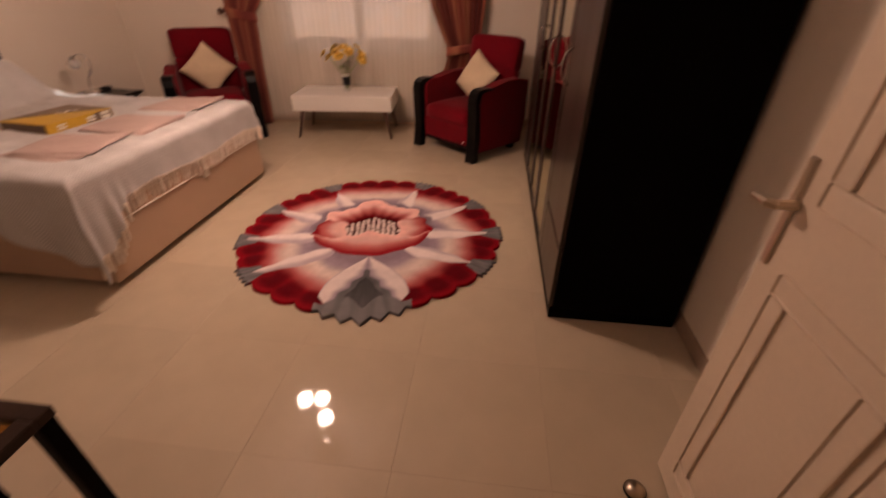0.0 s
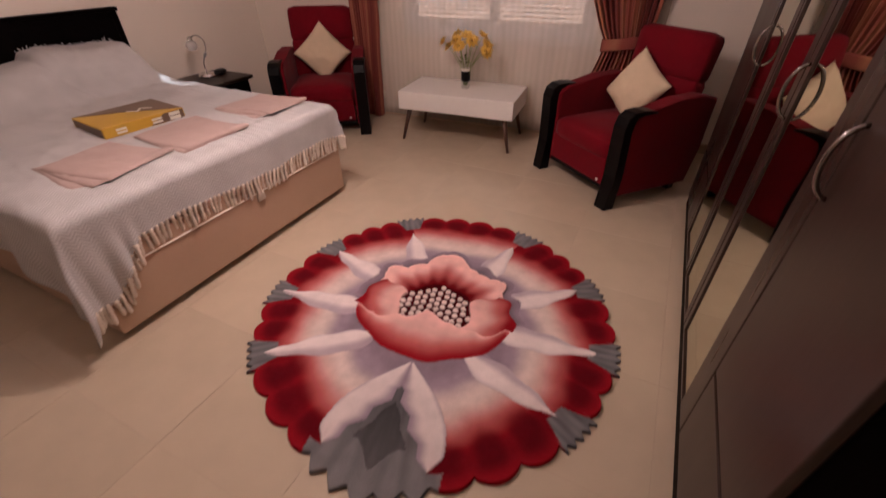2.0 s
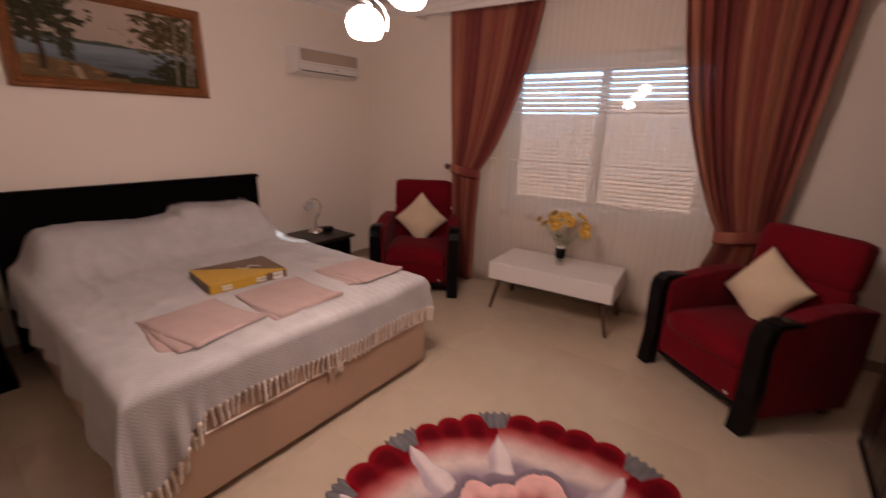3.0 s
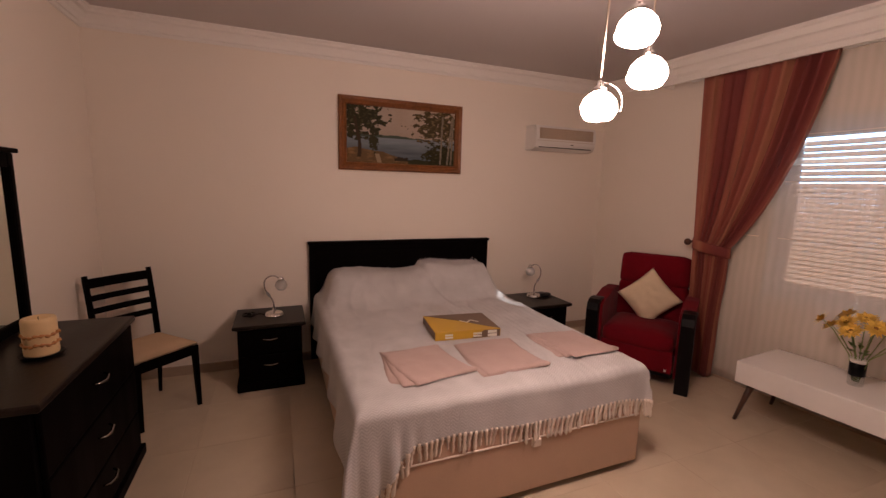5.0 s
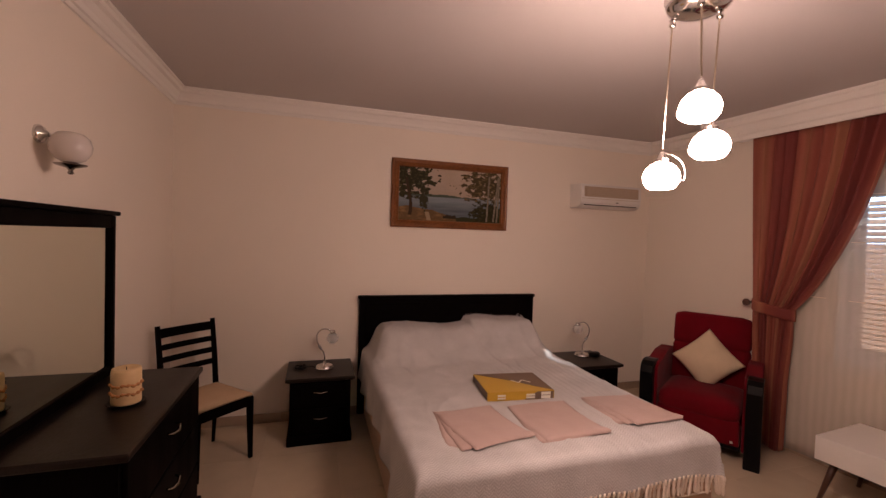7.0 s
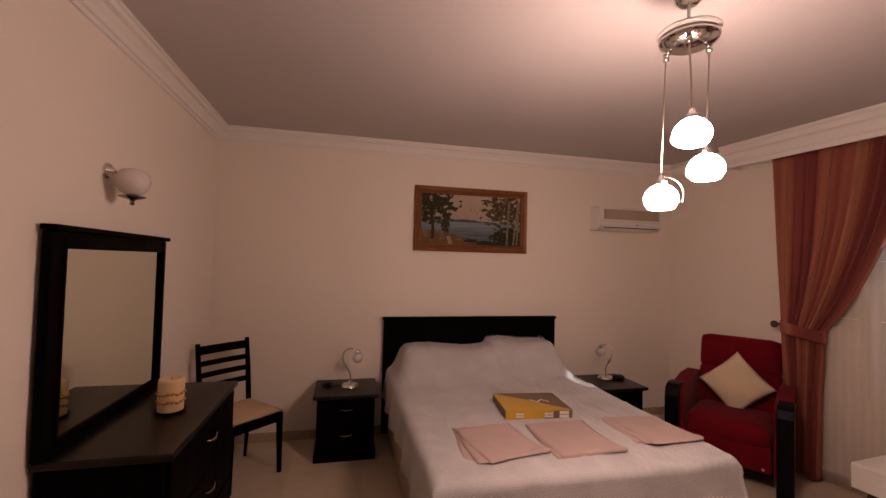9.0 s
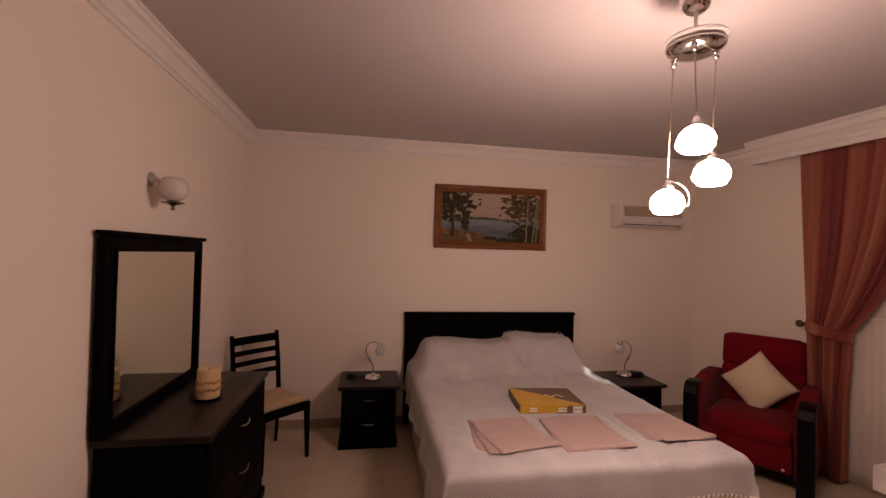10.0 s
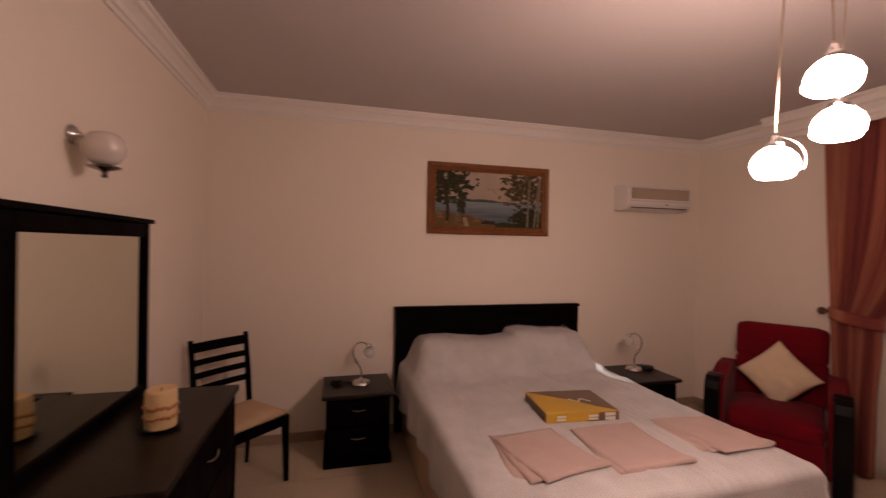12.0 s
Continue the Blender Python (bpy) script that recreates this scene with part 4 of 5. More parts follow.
# ---- dressing table, mirror, candle ----
def dresser():
    d = thing("dressing_table", pose(1.03, SOUTH + 0.012, 0), "dark wooden dressing table with three drawers", "dressing table")
    L, D, H = 0.95, 0.43, 0.79
    part("top", boxed(-0.012, L + 0.012, 0.0, D + 0.012, H - 0.03, H, 0.007, 2), M_TOPW, d)
    body = boxed(0.0, L, 0.004, D - 0.02, 0.06, H - 0.031, 0.003)
    part("body", body, M_DARK, d)
    part("plinth", boxed(-0.015, L + 0.015, 0.002, D + 0.012, 0.0, 0.059, 0.006, 2), M_DARK, d)
    for z0, z1 in ((0.072, 0.265), (0.275, 0.50), (0.51, 0.75)):
        q = part("drawer", boxed(0.02, L - 0.02, D - 0.019, D, z0, z1, 0.005, 2), M_DARK, d)
        zc = (z0 + z1) / 2 + 0.03
        part("handle", tube([(L / 2 - 0.06, D - 0.002, zc), (L / 2 - 0.045, D + 0.022, zc - 0.004), (L / 2, D + 0.028, zc - 0.012), (L / 2 + 0.045, D + 0.022, zc - 0.004), (L / 2 + 0.06, D - 0.002, zc)], [0.004, 0.005, 0.007, 0.005, 0.004], 8), M_SMOKE, q, smooth=True)
    m = thing("dresser_mirror", pose(1.045, SOUTH + 0.014, H + 0.001), "dark framed mirror standing on the dressing table", "mirror")
    W, T, f = 0.955, 0.815, 0.075
    w = 0.048      # the stile at the chair end is the narrower one
    fr = boxed(0.0, w, 0.0, 0.035, 0.0, T, 0.004)
    box(fr, W - f, W, 0.0, 0.035, 0.0, T, 0.004)
    box(fr, w, W - f, 0.0, 0.035, 0.0, 0.05, 0.004)
    box(fr, w, W - f, 0.0, 0.035, T - 0.064, T, 0.004)
    box(fr, -0.012, W + 0.012, -0.001, 0.052, T + 0.001, T + 0.022, 0.005, 2)
    box(fr, w - 0.012, w, 0.036, 0.042, 0.04, T - 0.055, 0.002)
    box(fr, W - f, W - f + 0.012, 0.036, 0.042, 0.04, T - 0.055, 0.002)
    part("mirror_frame", fr, M_DARK, m)
    part("mirror_glass", boxed(w - 0.002, W - f + 0.002, 0.012, 0.024, 0.048, T - 0.062), M_MIRROR, m)
    c = thing("candle", pose(1.52, 0.775, H + 0.001), "thick ivory candle with brown bands on a dark dish", "candle")
    part("dish", revolve([(0.05, 0), (0.062, 0.004), (0.072, 0.012), (0.068, 0.012), (0.056, 0.007)], 28), M_BLACK, c, smooth=True)
    rnd = random.Random(2)
    part("wax", revolve([(0.053, 0.009), (0.0545, 0.015), (0.0545, 0.145), (0.052, 0.156), (0.045, 0.159), (0.036, 0.149), (0.0, 0.145)], 32), M_WAX, c, smooth=True)
    for z in (0.055, 0.092):
        ring = [(0.0548 * (1 + 0.012 * math.sin(7 * a) + 0.01 * math.sin(17 * a + z * 99)) * math.cos(a), 0.0548 * (1 + 0.012 * math.sin(7 * a)) * math.sin(a), z + 0.003 * math.sin(5 * a) + 0.002 * math.sin(13 * a)) for a in np.linspace(0, 2 * math.pi, 60)]
        part("band", tube(ring, [0.006 + 0.0025 * math.sin(1.9 * k) for k in range(60)], 6), M_WAXBAND, c, "rough brown band", smooth=True)
    part("wick", tube([(0, 0, 0.143), (0.001, 0, 0.155), (0.003, 0.001, 0.162)], 0.0015, 6), M_BLACK, c)


dresser()


def wall_lamp():
    l = thing("wall_lamp", pose(1.587, SOUTH, 1.90), "unlit chrome wall lamp with opal glass globe", "wall lamp")
    part("wall_plate", revolve([(0.036, 0), (0.037, 0.006), (0.030, 0.016), (0.014, 0.022), (0.010, 0.034)], 24, m=pose(0, 0, 0, -90)), M_CHROME, l, smooth=True)
    part("arm", tube([(0, 0.03, 0), (0, 0.05, -0.012), (0, 0.062, -0.045), (0, 0.075, -0.085), (0, 0.095, -0.105), (0, 0.11, -0.10)], 0.0065, 10), M_CHROME, l, smooth=True)
    part("cup", revolve([(0.006, -0.045), (0.011, -0.04), (0.007, -0.03), (0.014, -0.02), (0.050, -0.010), (0.053, -0.005), (0.02, 0.0), (0.03, 0.012)], 24, (0, 0.105, -0.105)), M_SMOKE, l, smooth=True)
    part("globe", revolve([(0.028, -0.062), (0.048, -0.05), (0.064, -0.024), (0.068, 0.002), (0.060, 0.032), (0.042, 0.049), (0.03, 0.053)], 32, (0, 0.105, -0.04)), M_OPAL, l, "opal glass globe", smooth=True)


wall_lamp()


# ---- dining chair by the wall ----
def side_chair():
    c = thing("chair", pose(0.517, 0.865, 0, 0, 0, -46), "dark wooden ladder-back chair with beige seat", "chair")
    # faces +y
    for s in (-1, 1):
        part("front_leg", tube([(s * 0.185, 0.205, 0.0), (s * 0.18, 0.195, 0.42)], [0.017, 0.026], 4), M_DARK, c)
        part("back_post", tube([(s * 0.185, -0.215, 0.0), (s * 0.182, -0.195, 0.22), (s * 0.182, -0.19, 0.43), (s * 0.184, -0.215, 0.66), (s * 0.186, -0.250, 0.905)], [0.015, 0.019, 0.021, 0.019, 0.016], 4), M_DARK, c)
        part("side_rail", boxed(s * 0.18 - 0.011, s * 0.18 + 0.011, -0.18, 0.18, 0.362, 0.428, 0.003), M_DARK, c)
    part("front_rail", boxed(-0.165, 0.165, 0.185, 0.212, 0.362, 0.428, 0.003), M_DARK, c)
    part("back_rail", boxed(-0.165, 0.165, -0.20, -0.18, 0.362, 0.428, 0.003), M_DARK, c)
    for z, h in ((0.585, 0.034), (0.665, 0.034), (0.745, 0.034), (0.826, 0.058)):
        y = -0.205 - 0.045 * (z - 0.6) / 0.3
        part("slat", sheet_slat(z, h, y), M_DARK, c)
    bm = boxed(-0.196, 0.196, -0.19, 0.205, 0.4285, 0.458)
    bmesh.ops.subdivide_edges(bm, edges=bm.edges[:], cuts=6, use_grid_fill=True)
    for v in bm.verts:
        e = max(abs(v.co.x) / 0.196, abs(v.co.y - 0.007) / 0.198)
        if v.co.z > 0.44:
            v.co.z += 0.012 * (1 - e * e) - 0.018 * smoothstep(0.82, 1.0, e)
    part("seat", bm, M_SEAT, c, "beige upholstered seat", smooth=True)


def sheet_slat(z, h, y):
    bm = bmesh.new()
    n = 8
    for k in range(n):
        x0, x1 = -0.168 + 0.336 * k / n, -0.168 + 0.336 * (k + 1) / n
        b0, b1 = (-0.009 * (1 - (x / 0.168) ** 2) for x in (x0, x1))
        v = [bm.verts.new(p) for p in ((x0, y + b0 - 0.007, z), (x1, y + b1 - 0.007, z), (x1, y + b1 + 0.007, z), (x0, y + b0 + 0.007, z),
                                       (x0, y + b0 - 0.016, z + h), (x1, y + b1 - 0.016, z + h), (x1, y + b1 - 0.002, z + h), (x0, y + b0 - 0.002, z + h))]
        for f in ((0, 1, 2, 3), (4, 5, 6, 7), (0, 1, 5, 4), (3, 2, 6, 7)):
            bm.faces.new([v[i] for i in f])
        for f, on in (((0, 3, 7, 4), k == 0), ((1, 2, 6, 5), k == n - 1)):
            if on:
                bm.faces.new([v[i] for i in f])
    bmesh.ops.remove_doubles(bm, verts=bm.verts, dist=1e-4)
    return bm


side_chair()


# ---- small side table with a potted plant ----
def side_table():
    t = thing("side_table", pose(2.44, 0.545, 0), "small dark wooden side table with amber glass top", "side table")
    W, D, H, f = 0.44, 0.45, 0.49, 0.045
    top = boxed(0, W, 0, f, H - 0.03, H, 0.003)
    box(top, 0, W, D - f, D, H - 0.03, H, 0.003)
    box(top, 0, f, f, D - f, H - 0.03, H, 0.003)
    box(top, W - f, W, f, D - f, H - 0.03, H, 0.003)
    part("top_frame", top, M_GRAIN, t)
    for x in (0.004, W - 0.044):
        for y in (0.004, D - 0.044):
            part("leg", boxed(x, x + 0.04, y, y + 0.04, 0.0, H - 0.031, 0.003), M_DARK, t)
    part("glass_top", boxed(f - 0.006, W - f + 0.006, f - 0.006, D - f + 0.006, H - 0.014, H - 0.007, 0.001), M_AMBER, t, "amber tinted glass top")
    p = thing("plant_pot", pose(2.64, 0.80, 0.4835), "small turquoise pot with pale blossom on glass table", "plant pot")
    part("pot", revolve([(0.042, 0), (0.045, 0.004), (0.062, 0.105), (0.064, 0.115), (0.058, 0.115), (0.055, 0.10)], 28), M_TEAL, p, smooth=True)
    part("soil", revolve([(0.055, 0.096), (0.05, 0.102), (0.0, 0.104)], 20), M_SOIL, p)
    rnd = random.Random(9)
    for k in range(5):
        a = rnd.uniform(0, 6.28)
        x, y, z = 0.03 * math.cos(a), 0.03 * math.sin(a), rnd.uniform(0.15, 0.2)
        part("stem", tube([(x * 0.3, y * 0.3, 0.1), (x, y, z)], 0.002, 5), M_STEM, p)
        bm = bmesh.new()
        for q in range(5):
            b = 2 * math.pi * q / 5
            c0, s0 = math.cos(b), math.sin(b)
            bm.faces.new([bm.verts.new((x + 0.022 * (c0 * u - s0 * v), y + 0.022 * (s0 * u + c0 * v), z + w)) for u, v, w in ((0, 0, 0), (0.6, -0.4, 0.006), (1.0, 0, 0.012), (0.6, 0.4, 0.006))])
        part("blossom", bm, M_PINK, p)


side_table()


# ---- ceiling lamp ----
def pendant():
    p = thing("ceiling_lamp", pose(0, 0, 0), "chrome ceiling lamp with three lit opal globes", "ceiling lamp")
    cx, cy, cz = 2.475, 2.765, 2.365
    part("ceiling_rose", revolve([(0.055, 0.10), (0.055, 0.05), (0.048, 0.02), (0.03, 0.003), (0.0, 0.0)], 28, (cx, cy, CEIL - 0.101)), M_CHROME, p, smooth=True)
    part("rod", tube([(cx, cy, cz + 0.02), (cx, cy, CEIL - 0.05)], 0.006, 10), M_WHITE, p)
    part("canopy", revolve([(0.0, -0.03), (0.03, -0.028), (0.075, -0.018), (0.098, -0.004), (0.102, 0.006), (0.098, 0.008)], 40, (cx, cy, cz)), M_CHROME, p, smooth=True)
    part("canopy_rim", revolve([(0.099, 0.0085), (0.101, 0.024), (0.107, 0.026), (0.107, 0.032), (0.0, 0.034)], 40, (cx, cy, cz)), M_PLASTIC, p, smooth=True)
    for (x, y, z), (ax, ay), turn in (((2.539, 2.719, 1.996), (2.532, 2.712), 227), ((2.477, 2.841, 1.896), (2.497, 2.835), 222), ((2.375, 2.736, 1.793), (2.394, 2.738), 47)):
        g = part("globe", revolve([(0.016, 0.052), (0.037, 0.044), (0.054, 0.025), (0.062, 0.004), (0.059, -0.019), (0.047, -0.039), (0.039, -0.043), (0.0, -0.044)], 36, (x, y, z)), M_LIT, p, "glowing opal glass globe", smooth=True)
        part("holder", revolve([(0.026, -0.004), (0.024, 0.012), (0.014, 0.020), (0.010, 0.034), (0.004, 0.04)], 20, (x, y, z + 0.052)), M_CHROME, g, smooth=True)
        part("cord", tube([(x, y, z + 0.10), ((x + ax) / 2, (y + ay) / 2, (z + cz) / 2 + 0.04), (ax, ay, cz - 0.02)], 0.0032, 6), M_NICKEL, p)
        part("cord_grip", revolve([(0.009, 0), (0.012, 0.008), (0.008, 0.016), (0.012, 0.024)], 14, (ax, ay, cz - 0.042)), M_CHROME, p, smooth=True)
        u = Vector((math.cos(radians(turn)), math.sin(radians(turn)), 0))
        if turn < 90:      # the lowest globe hangs from a bow that starts at its holder
            ring = [Vector((x, y, z + 0.090))] + arc((x, y, z + 0.008), 0.076, 62, -20, 14, u, (0, 0, 1))
            part("bow", tube(ring, 0.0018, 8), M_CHROME, g, smooth=True)
        side = Vector((-u.y * 0.94, u.x * 0.94, 0.34))
        ring = arc((x, y, z - 0.014), 0.066, -120, 120, 24, u, side)
        part("ring", tube(ring, [0.0045] + [0.0018] * 22 + [0.0045], 8), M_CHROME, g, smooth=True)



pendant()


# ---- air conditioner ----
def air_conditioner():
    a = thing("air_conditioner", pose(0.0, 3.95, 1.885), "white wall-mounted air conditioner with beige intake grille", "air conditioner")
    L = 0.70
    prof = [(0.002, 0.0), (0.12, 0.0), (0.165, 0.016), (0.185, 0.05), (0.19, 0.11), (0.186, 0.195), (0.168, 0.225), (0.002, 0.234)]
    bm = extrude_profile([(-q, z) for q, z in prof], L)
    bmesh.ops.bevel(bm, geom=bm.edges[:], offset=0.006, segments=2, affect="EDGES", profile=0.5)
    bmesh.ops.rotate(bm, verts=bm.verts, cent=(0, 0, 0), matrix=Matrix.Rotation(radians(90), 3, "Z"))
    part("case", bm, M_PLASTIC, a)
    part("louvre", boxed(0.10, 0.162, 0.04, L - 0.04, -0.010, 0.002, 0.003, m=pose(0, 0, 0.0, 0, -18, 0)), M_PLASTIC, a)
    part("outlet_slot", boxed(0.170, 0.1795, 0.045, L - 0.045, 0.020, 0.027), M_BLACK, a)
    part("panel_seam", boxed(0.184, 0.1905, 0.01, L - 0.01, 0.082, 0.085), M_GROUT, a)
    part("lamp_strip", boxed(0.184, 0.1915, 0.40, 0.43, 0.052, 0.058), M_BLACK, a)
    g = part("intake_grille", boxed(0.183, 0.191, 0.035, L - 0.035, 0.100, 0.200, 0.003), M_GROUT, a, "beige mesh intake grille")
    rib = mesh_of("rib", boxed(0.189, 0.1935, 0.037, L - 0.037, 0.0, 0.0035), M_BASEB)
    for k in range(10):
        r = new("rib", rib)
        r.parent = g
        r.matrix_basis = pose(0, 0, 0.104 + 0.0096 * k)



air_conditioner()


# ---- painting ----
def painting():
    y0, y1, z0, z1, f = 2.155, 3.257, 1.63, 2.228, 0.068
    p = thing("painting", pose(0.002, 0, 0), "framed oil landscape of trees beside a lake", "painting")
    prof = [(0.0, 0.0), (0.024, 0.0), (0.034, 0.012), (0.030, 0.024), (0.036, 0.034), (0.026, 0.046), (0.020, 0.056), (0.024, 0.062), (0.012, 0.068), (0.0, 0.068)]
    corners = [(y0, z0, 1, 1), (y1, z0, -1, 1), (y1, z1, -1, -1), (y0, z1, 1, -1)]
    for k in range(4):
        bm = bmesh.new()
        ends = [[bm.verts.new((x, cy + sy * q, cz + sz * q)) for x, q in prof] for cy, cz, sy, sz in (corners[k], corners[(k + 1) % 4])]
        for i in range(len(prof)):
            j = (i + 1) % len(prof)
            bm.faces.new((ends[0][i], ends[0][j], ends[1][j], ends[1][i]))
        bm.faces.new(ends[0])
        bm.faces.new(ends[1])
        part("frame_side", bm, M_GOLD, p)
    nu, nv = 230, 116

    def fbm(a, b, s):
        return noise.fractal((a, b, s), 1.0, 2.0, 4)

    def colour(u, v):
        sky_c = np.array((0.38, 0.30, 0.235)) * (0.85 + 0.25 * v) + 0.02 * fbm(u * 5, v * 5, 1)
        c = sky_c
        if v < 0.47:
            c = np.array((0.105, 0.125, 0.14)) + 0.03 * fbm(u * 4, v * 22, 2)
            c = c + (0.10 * smoothstep(0.2, 0.45, v)) * np.array((0.9, 1.0, 1.05))
        if 0.455 < v < 0.505 + 0.015 * fbm(u * 8, 0, 3) - 0.05 * smoothstep(0.45, 0.8, u):
            c = np.array((0.06, 0.075, 0.055))
        bank = 0.25 - 0.17 * smoothstep(0.15, 0.62, u) + 0.035 * fbm(u * 7, 1, 4) + 0.22 * smoothstep(0.72, 1.0, u)
        if v < bank:
            c = np.array((0.16, 0.095, 0.040)) * (0.8 + 0.8 * max(0, fbm(u * 12, v * 16, 5))) if u < 0.55 else np.array((0.035, 0.035, 0.015))
        if abs(u - 0.26 - 0.15 * (0.2 - v)) < 0.02 and v < 0.17:
            c = np.array((0.30, 0.22, 0.13))
        if 0.42 < u < 0.55 and 0.06 < v < 0.12 + 0.03 * fbm(u * 20, 0, 9):
            c = np.array((0.035, 0.025, 0.015))
        dark = np.array((0.040, 0.036, 0.016))
        crown = ((u - 0.10) / 0.22) ** 2 + ((v - 0.78) / 0.34) ** 2 + 1.5 * fbm(u * 17, v * 13, 6)
        if crown < 0.95:
            c = dark * (0.7 + 2.2 * max(0, fbm(u * 34, v * 30, 7)))
        if abs(u - 0.095 - 0.02 * math.sin(6 * v)) < 0.017 - 0.008 * v and 0.10 < v < 0.8:
            c = np.array((0.045, 0.027, 0.015))
        bush = ((u - 0.235) / 0.055) ** 2 + ((v - 0.40) / 0.22) ** 2 + 1.3 * fbm(u * 26, v * 18, 8)
        if bush < 0.55:
            c = dark * 0.9
        crown = ((u - 0.88) / 0.28) ** 2 + ((v - 0.72) / 0.31) ** 2 + 1.7 * fbm(u * 20, v * 15, 16)
        if crown < 0.90:
            c = np.array((0.120, 0.088, 0.042)) * (0.5 + 1.6 * max(0, fbm(u * 30, v * 30, 17)))
        low = ((u - 0.86) / 0.19) ** 2 + ((v - 0.16) / 0.30) ** 2 + 1.0 * fbm(u * 20, v * 18, 18)
        if low < 0.65:
            c = dark * (0.5 + 1.3 * abs(fbm(u * 30, v * 30, 21)))
        for tx, lean in ((0.86, 0.02), (0.93, 0.05), (0.965, 0.02)):
            if abs(u - tx - lean * (v - 0.1)) < 0.0085 and 0.02 < v < 0.92:
                c = np.array((0.26, 0.22, 0.16)) * (0.6 + 0.5 * abs(fbm(u * 10, v * 30, 20)))
        return np.clip(c, 0.004, 1)

    bm = sheet(nu, nv, lambda u, v: (0.010, y0 + f - 0.004 + (y1 - y0 - 2 * f + 0.008) * u, z0 + f - 0.004 + (z1 - z0 - 2 * f + 0.008) * v))
    canvas = part("canvas", bm, M_PAINTING, p)
    dye = canvas.data.color_attributes.new("dye", "FLOAT_COLOR", "POINT")
    col = np.ones((nu * nv, 4), np.float32)
    for i in range(nu):
        for j in range(nv):
            col[i * nv + j, :3] = colour(i / (nu - 1), j / (nv - 1))
    dye.data.foreach_set("color", col.ravel())
    part("backing", boxed(0.0, 0.008, y0 + 0.01, y1 - 0.01, z0 + 0.01, z1 - 0.01), M_DARK, p)


painting()


